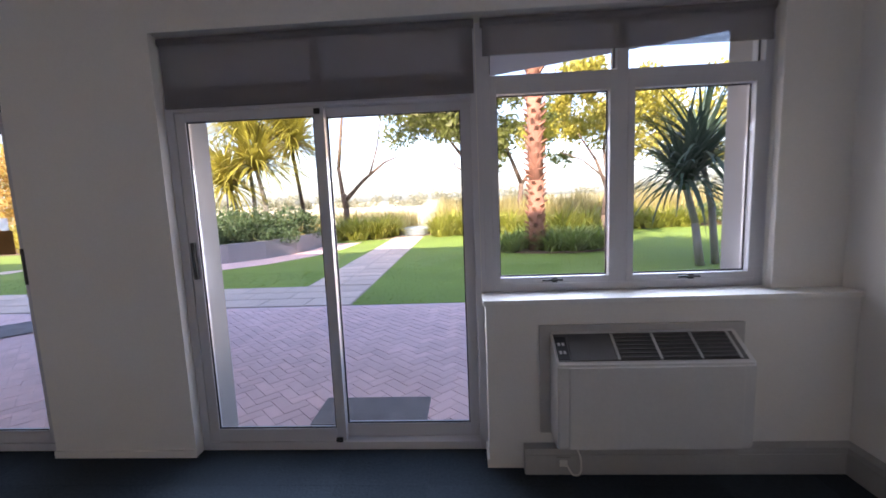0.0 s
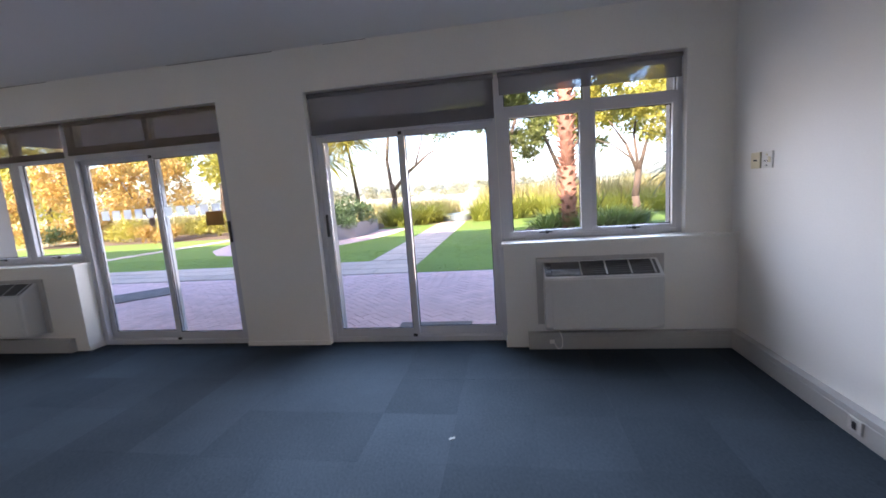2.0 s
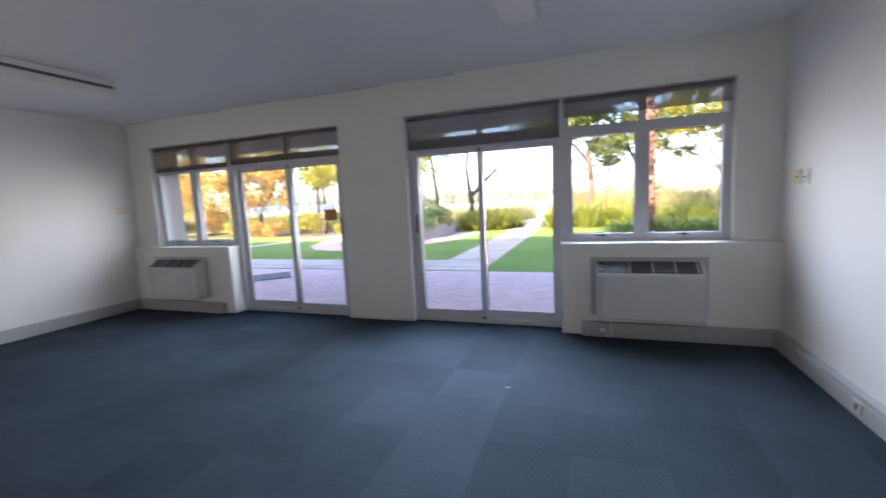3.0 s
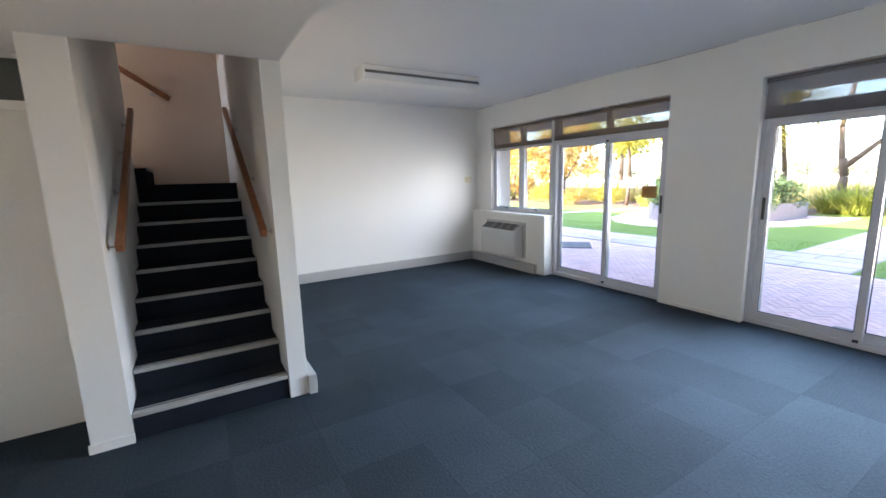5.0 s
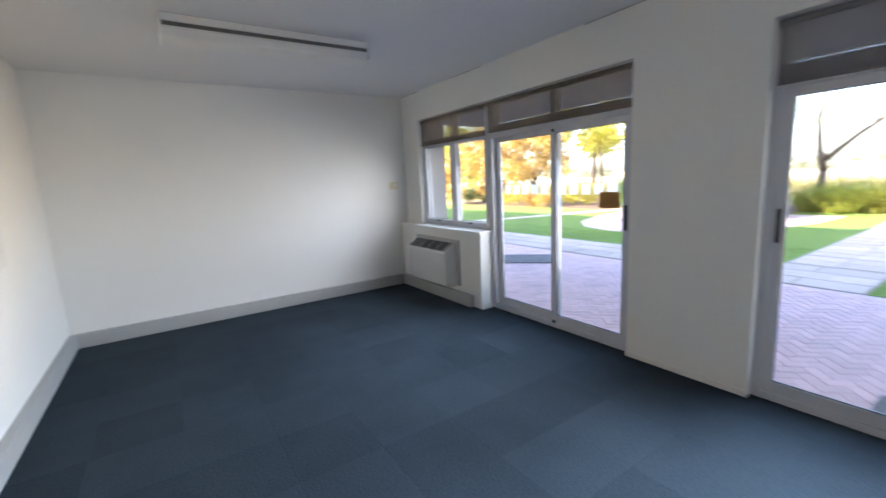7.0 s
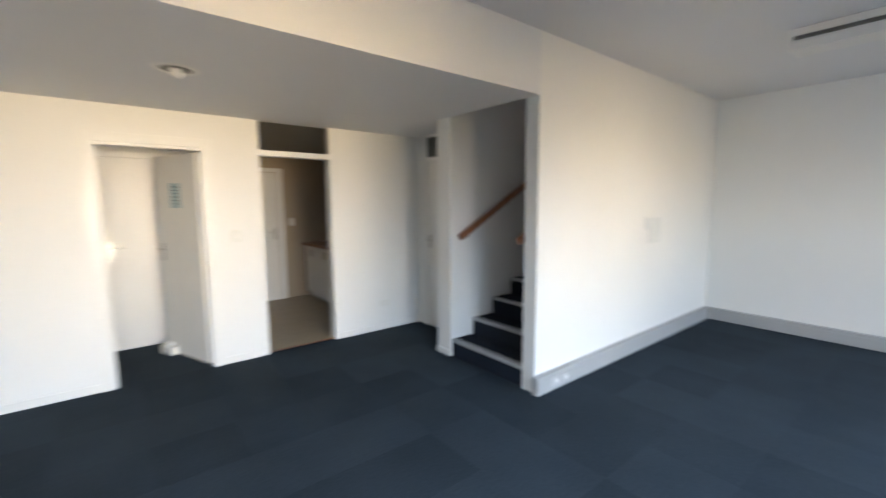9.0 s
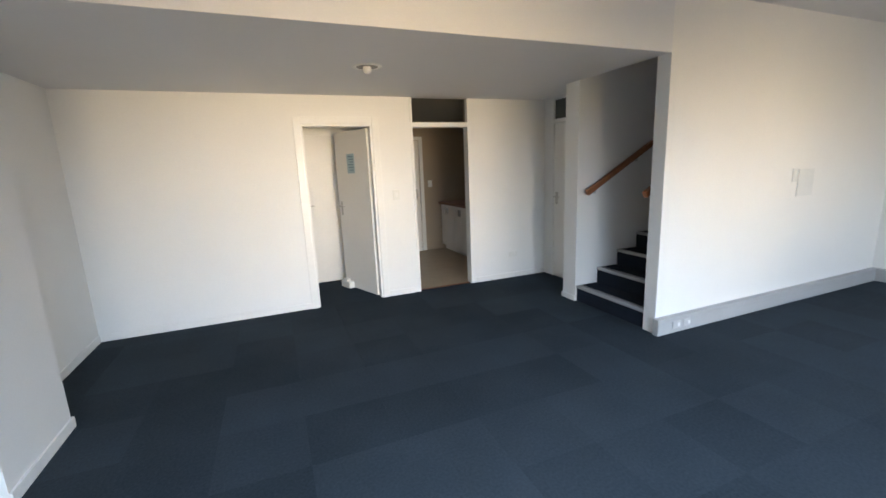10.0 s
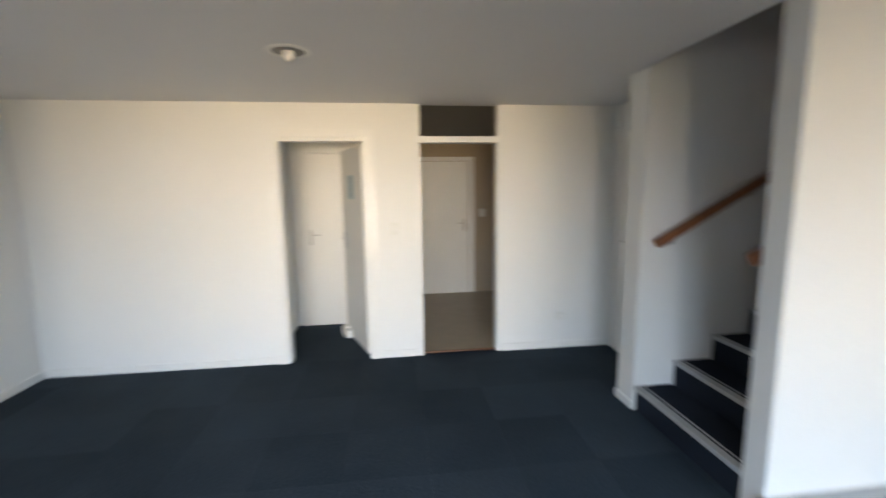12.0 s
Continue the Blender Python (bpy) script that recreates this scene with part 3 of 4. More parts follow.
pts = [(0.81, YPAR - 0.085, 0.08), (0.86, YPAR - 0.10, 0.025), (0.885, YPAR - 0.10, 0.10), (0.84, YPAR - 0.09, 0.225)]
sp.bezier_points.add(len(pts) - 1)
for bp, p in zip(sp.bezier_points, pts):
    bp.co, bp.handle_left_type, bp.handle_right_type = p, "AUTO", "AUTO"
cv.materials.append(PLATE)
tagged(new("power_cable", cv), "short white cable looping from the air conditioner", "cable")


# ---- ceiling lights ----
def batten(x, y0, y1):
    t = thing("ceiling_light", (x, (y0 + y1) / 2, HC), "white fluorescent ceiling light, switched off", "ceiling light", "fluorescent lights")
    h = (y1 - y0) / 2
    part("tray", boxes((-0.14, 0.14, -h, h, -0.055, -0.004), bevel=0.004), GLOSS, t)
    # dark strip drawn as the thin shadow line under the ceiling
    part("shadow_strip", boxes((-0.13, 0.13, -h + 0.01, h - 0.01, -0.004, 0.0)), LAMPDARK, t)
    part("recess_band", boxes((-0.125, 0.125, -h + 0.004, h - 0.004, -0.088, -0.055)), LAMPDARK, t)
    bm = bmesh.new()
    prof = [(-0.14, -0.088), (-0.14, -0.104), (-0.115, -0.150), (0.115, -0.150), (0.14, -0.104), (0.14, -0.088)]
    L = [bm.verts.new((px, -h, z)) for px, z in prof]
    R = [bm.verts.new((px, h, z)) for px, z in prof]
    bm.faces.new(L)
    bm.faces.new(R[::-1])
    for i in range(6):
        bm.faces.new((L[i], R[i], R[(i + 1) % 6], L[(i + 1) % 6]))
    part("diffuser", bm, DIFFUSER, t)
    for s in (-1, 1):
        part("end_cap", boxes((-0.142, 0.142, s * h - 0.008, s * h + 0.008, -0.152, -0.005), bevel=0.003), GLOSS, t)


batten(-4.03, -0.67, 0.885)
batten(0.24, -0.60, 0.955)

dl = thing("downlight", (-0.20, -2.78, HS), "round white recessed ceiling downlight with a bare lamp", "downlight")
bm = bmesh.new()
ringv = []
for r, z in ((0.085, -0.001), (0.09, -0.006), (0.116, -0.005), (0.122, -0.001)):
    ringv.append([bm.verts.new((r * math.cos(a * math.tau / 24), r * math.sin(a * math.tau / 24), z)) for a in range(24)])
for a, b in zip(ringv, ringv[1:]):
    for i in range(24):
        bm.faces.new((a[i], a[(i + 1) % 24], b[(i + 1) % 24], b[i]))
part("ring", bm, GLOSS, dl, smooth=True)
bm = bmesh.new()
tube(bm, (0, 0, -0.0015), (0, 0, -0.003), 0.087, seg=24)
part("reflector", bm, LAMPDARK, dl)
bm = bmesh.new()
bmesh.ops.create_uvsphere(bm, u_segments=16, v_segments=10, radius=0.036, matrix=Matrix.Translation((0, 0, -0.020)) @ Matrix.Diagonal((1, 1, 1.1, 1)))
part("bulb", bm, DIFFUSER, dl, smooth=True)

# ---- staircase ----
stair = tagged(new("staircase"), "dark carpeted staircase with pale nosing strips", "staircase", "", "structure")
N1, GO, RI = -2.44, 0.287, 0.1765
for i in range(8):
    x1 = N1 - GO * i
    x0 = x1 - GO if i < 7 else x1 - GO
    z = RI * (i + 1)
    st = part("step", boxes((x0, x1 - 0.012, -2.897, YSB - 0.003, 0.0, z), bevel=0.004), STAIRC, stair)
    part("nosing", boxes((x1 - 0.045, x1 + 0.004, -2.893, YSB - 0.007, z - 0.024, z + 0.004), bevel=0.005), NOSING, st, "pale grey nosing strip")
    part("groove", boxes((x1 - 0.072, x1 - 0.063, -2.893, YSB - 0.007, z, z + 0.003)), NOSING if i < 2 else STAIRC, st)
xl = N1 - GO * 8
land = part("landing", boxes((-5.72, xl - 0.012, -2.897, YSB - 0.003, 0.9, RI * 9)), STAIRC, stair)
part("nosing", boxes((xl - 0.045, xl + 0.004, -2.893, YSB - 0.007, RI * 9 - 0.03, RI * 9 + 0.004), bevel=0.005), STAIRC, land)
for i in range(7):
    y1 = -2.80 - 0.26 * i
    st = part("step", boxes((-5.72, -4.75, y1 - 0.26, y1, 1.2, RI * (10 + i))), STAIRC, stair)
    part("nosing", boxes((-5.71, -4.76, y1 - 0.05, y1 + 0.004, RI * (10 + i) - 0.025, RI * (10 + i) + 0.004), bevel=0.005), NOSING, st)


def handrail(p, q, wall, brackets):
    p, q, wall = Vector(p), Vector(q), Vector(wall)
    t = thing("handrail", p, "varnished wooden handrail on small metal brackets", "handrail", "stair handrails")
    d = q - p
    bm = bmesh.new()
    m = (d.to_track_quat("Y", "Z").to_matrix().to_4x4())
    box(bm, -0.022, 0.022, 0, d.length, -0.03, 0.03, bevel=0.012, seg=3)
    bmesh.ops.transform(bm, matrix=m, verts=bm.verts)
    part("rail", bm, RAILWOOD, t)
    for f in brackets:
        a = d * f
        bm = bmesh.new()
        tube(bm, a + Vector((0, 0, -0.03)), a + Vector((0, 0, -0.065)), 0.006, seg=8)
        tube(bm, a + Vector((0, 0, -0.065)), a + wall + Vector((0, 0, -0.065)), 0.006, seg=8)
        tube(bm, a + wall * 0.92 + Vector((0, 0, -0.065)), a + wall + Vector((0, 0, -0.065)), 0.022, seg=12)
        part("bracket", bm, STEEL, t)


handrail((-2.50, -2.83, 1.215), (-4.42, -2.83, 2.29), (0, -0.07, 0), (0.06, 0.36, 0.66, 0.92))
handrail((-2.44, -2.03, 1.235), (-4.45, -2.03, 2.35), (0, 0.07, 0), (0.06, 0.4, 0.85))
handrail((-5.65, -2.52, 2.62), (-5.65, -4.0, 3.62), (-0.07, 0, 0), (0.12, 0.6, 0.9))


# ---- doors in the back wall ----
def door_frame(name, xa, xb, top, label):
    """Painted timber lining and architrave round an opening of the back wall."""
    f = tagged(new(name), label, "door frame", "door frames", "structure")
    part("lining", boxes((xb, xb + 0.028, YB - 0.12, YB + 0.004, 0, top), (xa - 0.028, xa, YB - 0.12, YB + 0.004, 0, top), (xb + 0.028, xa - 0.028, YB - 0.12, YB + 0.004, top - 0.028, top), bevel=0.002), GLOSS, f)
    part("architrave", boxes((xb - 0.072, xb + 0.004, YB, YB + 0.024, 0, top + 0.072), (xa - 0.004, xa + 0.072, YB, YB + 0.024, 0, top + 0.072), (xb + 0.004, xa - 0.004, YB, YB + 0.024, top - 0.004, top + 0.072), bevel=0.004), GLOSS, f)
    return f


f1 = door_frame("trim_door_1", D1a, D1b, 2.07, "cream painted timber door frame")
f2 = tagged(new("trim_door_2"), "cream painted door frame with an open fanlight above", "door frame", "door frames", "structure")
part("lining", boxes((D2b, D2b + 0.03, YB - 0.12, YB + 0.006, 0, HS - 0.002), (D2a - 0.03, D2a, YB - 0.12, YB + 0.006, 0, HS - 0.002), bevel=0.002), GLOSS, f2)
part("transom", boxes((D2b + 0.03, D2a - 0.03, YB - 0.12, YB + 0.008, 2.03, 2.085), bevel=0.003), GLOSS, f2)
part("pane", boxes((D2b + 0.03, D2a - 0.03, YB - 0.066, YB - 0.06, 2.085, HS - 0.002)), DARKGLASS, f2)
for z in (0.25, 1.72):
    part("hinge", boxes((D2a - 0.034, D2a - 0.029, YB - 0.04, YB - 0.01, z, z + 0.10)), STEEL, f2)
setting("trim_threshold", boxes((D2b, D2a, YB - 0.075, YB - 0.045, 0, 0.008), bevel=0.003), WORKTOP, "thin brown threshold strip at the kitchen doorway", "trim")


def leaf(name, w, h, at, rz, label, lever=True, mirror=1):
    """Flush door, hinge at the origin, leaf along +x."""
    t = thing(name, at, label, "door", "flush doors")
    t.rotation_euler = (0, 0, radians(rz))
    part("leaf", boxes((0, w, -0.02, 0.02, 0.006, h), bevel=0.003), DOORPAINT, t)
    for s in (-1, 1):
        hd = part("handle_plate", boxes((w - 0.085, w - 0.045, s * 0.021 - 0.002, s * 0.021 + 0.002, 0.98, 1.16), bevel=0.002), STEEL, t)
        bm = bmesh.new()
        tube(bm, (w - 0.065, s * 0.02, 1.10), (w - 0.065, s * 0.06, 1.10), 0.009)
        tube(bm, (w - 0.065, s * 0.055, 1.10), (w - 0.18, s * 0.055, 1.10), 0.008)
        part("lever", bm, STEEL, hd)
    return t


d1 = leaf("open_door", 0.75, 2.03, (D1b + 0.035, YB - 0.11, 0), -69, "white flush door standing open with a paper notice")
pn = part("paper_notice", boxes((0.30, 0.47, 0.0205, 0.0225, 1.52, 1.76)), PAPER, d1, "pale blue paper notice")
for i in range(6):
    part("text_bar", boxes((0.325, 0.445 - 0.02 * (i % 3), 0.0225, 0.0232, 1.72 - i * 0.033, 1.729 - i * 0.033)), INK, pn)
leaf("closed_door", 0.80, 2.03, (-0.52, -5.255, 0), 0, "white flush door at the back of the lobby, closed")
setting("trim_door_4", boxes((0.285, 0.345, -5.28, -5.245, 0, 2.10), (-0.60, -0.525, -5.28, -5.245, 0, 2.10), (-0.525, 0.285, -5.28, -5.245, 2.04, 2.10), bevel=0.003), GLOSS, "cream painted door frame", "trim")
# wedge block on the lobby floor
bm = bmesh.new()
box(bm, -0.06, 0.06, -0.11, 0.11, 0, 0.085, bevel=0.012)
box(bm, -0.045, 0.045, -0.09, 0.02, 0.083, 0.11, bevel=0.01)
ds = part("door_stop", bm, PLATE)
ds.location, ds.rotation_euler = (-0.22, -4.84, 0), (0, 0, radians(20))
tagged(ds, "small white block holding the door on the carpet", "door stop")

cup = tagged(new("door_cupboard"), "narrow cream cupboard door with a dark fanlight", "door", "flush doors", "structure")
part("frame", boxes((-2.93, -2.885, -3.95, -3.92, 0, HS - 0.003), (-2.93, -2.885, -3.18, -3.15, 0, HS - 0.003), (-2.93, -2.885, -3.92, -3.18, 2.05, 2.10), bevel=0.002), GLOSS, cup)
part("leaf", boxes((-2.935, -2.90, -3.918, -3.182, 0.006, 2.048), bevel=0.002), DOORPAINT, cup)
part("pane", boxes((-2.915, -2.909, -3.92, -3.18, 2.10, HS - 0.02)), mat("dark_fanlight", (0.10, 0.11, 0.10), 0.25, 0.1, 4, 60, 0), cup)
bm = bmesh.new()
tube(bm, (-2.90, -3.86, 1.10), (-2.85, -3.86, 1.10), 0.01)
tube(bm, (-2.852, -3.86, 1.10), (-2.852, -3.76, 1.10), 0.008)
box(bm, -2.899, -2.894, -3.885, -3.835, 1.0, 1.16)
part("handle", bm, STEEL, cup)

# ---- kitchen ----
for i in range(4):
    y1 = -4.32 - 0.56 * i
    k = thing("kitchen_cabinet", (-2.6, y1 - 0.28, 0), "white kitchen base cabinet with two doors", "cabinet", "kitchen cabinets")
    part("body", boxes((-0.29, 0.27, -0.279, 0.279, 0.09, 0.865)), DOORPAINT, k)
    part("plinth", boxes((-0.29, 0.22, -0.279, 0.279, 0.005, 0.09)), DOORPAINT, k)
    for s in (-1, 1):
        dd = part("door", boxes((0.271, 0.289, s * 0.139 - 0.136, s * 0.139 + 0.136, 0.10, 0.855), bevel=0.003), DOORPAINT, k)
        part("handle", boxes((0.289, 0.312, s * 0.03 - 0.006, s * 0.03 + 0.006, 0.70, 0.81), bevel=0.004), STEEL, dd)
tagged(part("worktop", boxes((-2.895, -2.27, -6.58, -4.30, 0.867, 0.905), bevel=0.006), WORKTOP), "reddish brown wood kitchen worktop", "worktop")
kd = leaf("closed_door", 0.80, 2.03, (-1.10, -6.572, 0), 180, "white flush door at the end of the kitchen, closed")
setting("trim_door_3", boxes((-1.99, -1.92, -6.6, -6.565, 0, 2.10), (-1.09, -1.02, -6.6, -6.565, 0, 2.10), (-1.92, -1.09, -6.6, -6.565, 2.04, 2.10), bevel=0.003), GLOSS, "cream painted door frame", "trim")
plate("light_switch", (-2.12, -6.6, 1.25), 180, 0.08, 0.12, PLATE, "white light switch in the kitchen", [(0, 0, 0.015, 0.025, GLOSS)])

# scrap of paper on the carpet
bm = bmesh.new()
box(bm, -0.018, 0.018, -0.005, 0.005, 0, 0.005, bevel=0.0015)
sc = part("carpet_scrap", bm, TRUNK)
sc.location, sc.rotation_euler = (0.085, 0.831, 0.003), (0, 0, 0.5)
tagged(sc, "tiny pale scrap lying on the carpet", "litter")

# ---- outdoors ----
GZ = -0.10
setting("ground", boxes((-900, 900, YOUT, 1500, GZ - 0.5, GZ - 0.02)), FIELD, "pale dry field reaching the horizon", "ground")
setting("terrace_bed", boxes((-16, 12, YOUT, 6.30, GZ - 0.02, GZ + 0.002)), JOINT, "bed of the brick paved terrace", "pavement")
lawn = setting("lawn", boxes((-1.5, 16, 6.30, 18.2, GZ - 0.02, GZ + 0.01), (-9.5, -2.78, 7.80, 11.6, GZ - 0.02, GZ + 0.01), (-24, -9.5, 7.80, 15.5, GZ - 0.02, GZ + 0.01), (-9.5, -5.2, 11.6, 15.5, GZ - 0.02, GZ + 0.01), (-5.2, -2.78, 11.6, 17.0, GZ - 0.02, GZ + 0.01)), LAWN, "short green lawn in the shade of the building", "lawn")
setting("path_bed", boxes((-2.78, -1.5, 7.80, 18.2, GZ - 0.02, GZ + 0.012), (-16, -1.5, 6.30, 7.80, GZ - 0.02, GZ + 0.012)), SLABBED, "dark bed between the stone slabs", "path")
setting("planting_bed", boxes((-24, -5.2, 15.5, 24, GZ - 0.019, GZ + 0.004), (-5.2, 16, 18.2, 24, GZ - 0.019, GZ + 0.004)), SOIL, "brown soil of the planting beds", "ground")

rng = random.Random(4)


def strips(count, make):
    """Joined leaf strips: make(i) gives a list of (left, right) point pairs from root to tip."""
    V, Fc = [], []
    for i in range(count):
        rows = make(i)
        b = len(V)
        for l, r in rows:
            V += [tuple(l), tuple(r)]
        for k in range(len(rows) - 1):
            a = b + 2 * k
            Fc.append((a, a + 1, a + 3, a + 2))
    return V, Fc


def blade(root, az, length, lean, width, droop, seg=4):
    """A strap leaf that leaves its root at an angle and bends over."""
    out, rows, p = Vector((math.cos(az), math.sin(az), 0)), [], Vector(root)
    side = Vector((-math.sin(az), math.cos(az), 0))
    a = lean
    for k in range(seg + 1):
        w = width * (1 - (k / seg) ** 2 * 0.95) / 2
        rows.append((p - side * w, p + side * w))
        p = p + (out * math.sin(a) + Vector((0, 0, math.cos(a)))) * (length / seg)
        a += droop / seg
    return rows


def clump(x, y, r, h, n, material, label, name="strap_plant", group="strap-leaved clumps", z=GZ, parent=None):
    def make(i):
        az, q = rng.uniform(0, math.tau), r * 0.5 * math.sqrt(rng.random())
        return blade((q * math.cos(az), q * math.sin(az), 0), az + rng.uniform(-0.6, 0.6), h * rng.uniform(0.7, 1.25), rng.uniform(0.05, 0.75), 0.055, rng.uniform(0.6, 2.2), 5)
    V, Fc = strips(n, make)
    ob = raw(name, V, Fc, material)
    ob.location = (x, y, z)
    tagged(ob, label, "plant", group)
    return ob


def leaf_cloud(blobs, n, size, seed):
    """Many small leaves scattered through uneven blobs (centre, radius)."""
    r = np.random.default_rng(seed)
    V, Fc = [], []
    wts = np.array([b[1] ** 2 for b in blobs])
    pick = r.choice(len(blobs), n, p=wts / wts.sum())
    for i in range(n):
        c, rad = blobs[pick[i]]
        d = r.normal(size=3)
        d /= np.linalg.norm(d)
        p = np.array(c) + d * rad * (0.35 + 0.75 * r.random()) * np.array((1, 1, 0.75))
        u = r.normal(size=3)
        u /= np.linalg.norm(u)
        v = np.cross(u, r.normal(size=3))
        v /= np.linalg.norm(v)
        s = size * (0.6 + 0.8 * r.random())
        b = len(V)
        V += [tuple(p - u * s), tuple(p + v * s * 0.4), tuple(p + u * s), tuple(p - v * s * 0.4)]
        Fc.append((b, b + 1, b + 2, b + 3))
    return V, Fc


def limb(bm, pts, r0, r1, seg=8):
    for i in range(len(pts) - 1):
        a, b = i / (len(pts) - 1), (i + 1) / (len(pts) - 1)
        tube(bm, pts[i], pts[i + 1], r0 + (r1 - r0) * a, r0 + (r1 - r0) * b, seg)


def tree(x, y, limbs, blobs, n, size, material, label, seed, bark=BARK):
    t = thing("tree", (x, y, GZ), label, "tree", "garden trees")
    bm = bmesh.new()
    for pts, r0, r1 in limbs:
        limb(bm, pts, r0, r1)
    part("trunk", bm, bark, t, smooth=True)
    if n:
        V, Fc = leaf_cloud(blobs, n, size, seed)
        raw("crown", V, Fc, material, t)
    return t


def blobcrown(c, spread, count, rad, seed, flat=0.5):
    r = random.Random(seed)
    return [((c[0] + r.uniform(-1, 1) * spread, c[1] + r.uniform(-1, 1) * spread, c[2] + r.uniform(-1, 1) * spread * flat), rad * r.uniform(0.5, 1.1)) for _ in range(count)]


# open branching trees behind the lawn
tree(-5.4, 19.5, [([(0, 0, 0), (0.1, 0, 1.3), (0.0, 0, 2.0)], 0.16, 0.13), ([(0, 0, 1.6), (-0.15, 0, 3.2), (0.1, 0.2, 5.5), (0.3, 0.2, 8)], 0.11, 0.05),
     ([(0, 0, 1.6), (1.0, 0, 2.6), (2.0, 0.2, 3.4), (2.8, 0.2, 3.7)], 0.11, 0.02), ([(1.3, 0.05, 2.85), (1.7, 0, 4.0), (2.0, 0, 5.6)], 0.06, 0.02)],
     blobcrown((0.8, 0, 7.2), 2.0, 14, 0.8, 1), 1600, 0.12, LEAF, "bare branching tree with a thin high crown", 1)
tree(0.6, 20.0, [([(0, 0, 0), (0.15, 0, 2.2), (0.0, 0, 3.6)], 0.17, 0.13), ([(0.05, 0, 3.0), (-0.9, 0, 4.3), (-2.2, 0, 5.4)], 0.09, 0.03),
     ([(0, 0, 3.5), (0.5, 0, 5.0), (0.4, 0, 7)], 0.1, 0.04), ([(0.1, 0, 2.6), (-0.7, 0, 3.1), (-0.9, 0, 3.9)], 0.05, 0.02)],
     blobcrown((-1.4, 0, 5.5), 2.0, 26, 0.95, 2, 0.7), 7500, 0.13, LEAF, "leafy garden tree with spreading branches", 2)
tree(4.75, 13.2, [([(0, 0, 0), (-0.12, 0, 0.9), (0.0, 0.05, 1.75)], 0.14, 0.10), ([(0, 0.05, 1.6), (-0.4, 0, 2.6), (-1.0, 0, 3.5)], 0.07, 0.02),
     ([(0, 0.05, 1.7), (0.25, 0, 2.7), (0.6, 0, 3.9)], 0.07, 0.03), ([(0, 0.05, 1.7), (-0.1, 0.2, 2.9), (0.1, 0.3, 4.2)], 0.06, 0.02), ([(-0.2, 0, 2.1), (-0.8, 0, 2.6), (-1.5, 0.1, 2.9)], 0.035, 0.012)],
     blobcrown((-0.3, 0, 3.9), 1.9, 40, 0.62, 3, 0.55), 10500, 0.085, LEAFSUN, "leafy garden tree with yellow green crown", 3)
tree(3.0, 21.5, [([(0, 0, 0), (0.2, 0, 2.2), (-0.6, 0, 4.2)], 0.15, 0.08), ([(0.1, 0, 2.0), (1.2, 0, 3.6), (1.6, 0, 5)], 0.09, 0.04)],
     blobcrown((0.0, 0, 4.6), 2.2, 26, 0.85, 4, 0.7), 5600, 0.13, LEAF, "leafy tree behind the palm", 4)
tree(13.5, 21, [([(0, 0, 0), (0.2, 0, 2.5), (0, 0, 4)], 0.2, 0.12)], blobcrown((0, 0, 4.8), 3.2, 22, 1.1, 5, 0.5), 4500, 0.15, LEAFSUN, "leafy garden tree beyond the lawn", 5)
# orange and yellow shrubs and trees seen from the other bay
tree(-17.0, 16.5, [([(0, 0, 0), (0.2, 0, 1.4), (0, 0, 2.2)], 0.13, 0.09), ([(0, 0, 1.2), (-0.8, 0, 2.2), (-1.2, 0, 3)], 0.07, 0.03), ([(0, 0, 1.0), (0.8, 0, 2.1), (1.3, 0, 2.9)], 0.07, 0.03)],
     blobcrown((0, 0, 2.7), 2.0, 20, 0.8, 6, 0.6), 5200, 0.11, LEAFO, "shrubby tree with orange brown leaves", 6)
tree(-22.5, 17.5, [([(0, 0, 0), (0.1, 0, 2)], 0.15, 0.1)], blobcrown((0, 0, 2.6), 2.8, 22, 1.0, 7, 0.7), 4500, 0.14, LEAFO, "shrubby tree with golden leaves", 7)
tree(-18.5, 24, [([(0, 0, 0), (0.1, 0, 3)], 0.2, 0.12)], blobcrown((0, 0, 5.2), 4.2, 30, 1.3, 8, 0.45), 5200, 0.18, LEAFSUN, "sunlit yellow green tree", 8)
tree(-30, 22, [([(0, 0, 0), (0.1, 0, 3)], 0.2, 0.12)], blobcrown((0, 0, 4.2), 4.5, 30, 1.5, 9, 0.6), 4500, 0.2, LEAFSUN, "sunlit yellow green tree", 9)


def rosette_tree(x, y, stems, material, bark, label, seed):
    """Slim stems, each with a head of long drooping sword leaves."""
    r = random.Random(seed)
    t = thing("aloe_tree", (x, y, GZ), label, "tree", "rosette trees")
    for pts, r0, r1, n, length, wid in stems:
        bm = bmesh.new()
        limb(bm, pts, r0, r1, 10)
        part("trunk", bm, bark, t, smooth=True)
        top = pts[-1]

        def make(i):
            az = r.uniform(0, math.tau)
            return blade((top[0] + 0.05 * math.cos(az), top[1] + 0.05 * math.sin(az), top[2] + r.uniform(-0.25, 0.15)), az, length * r.uniform(0.75, 1.15), r.uniform(0.15, 1.7), wid, r.uniform(0.5, 1.3), 6)
        V, Fc = strips(n, make)
        raw("leaf_head", V, Fc, material, t)
    return t


rosette_tree(5.15, 8.85, [([(0, 0, 0), (-0.1, 0.05, 0.9), (-0.36, 0.05, 1.82)], 0.085, 0.06, 190, 1.85, 0.075), ([(0.38, 0.12, 0), (0.25, 0.1, 1.2), (0.0, 0.1, 2.25)], 0.075, 0.055, 190, 1.8, 0.075)],
             ALOE, ALOEBARK, "dark aloe tree with two slim grey trunks", 11)
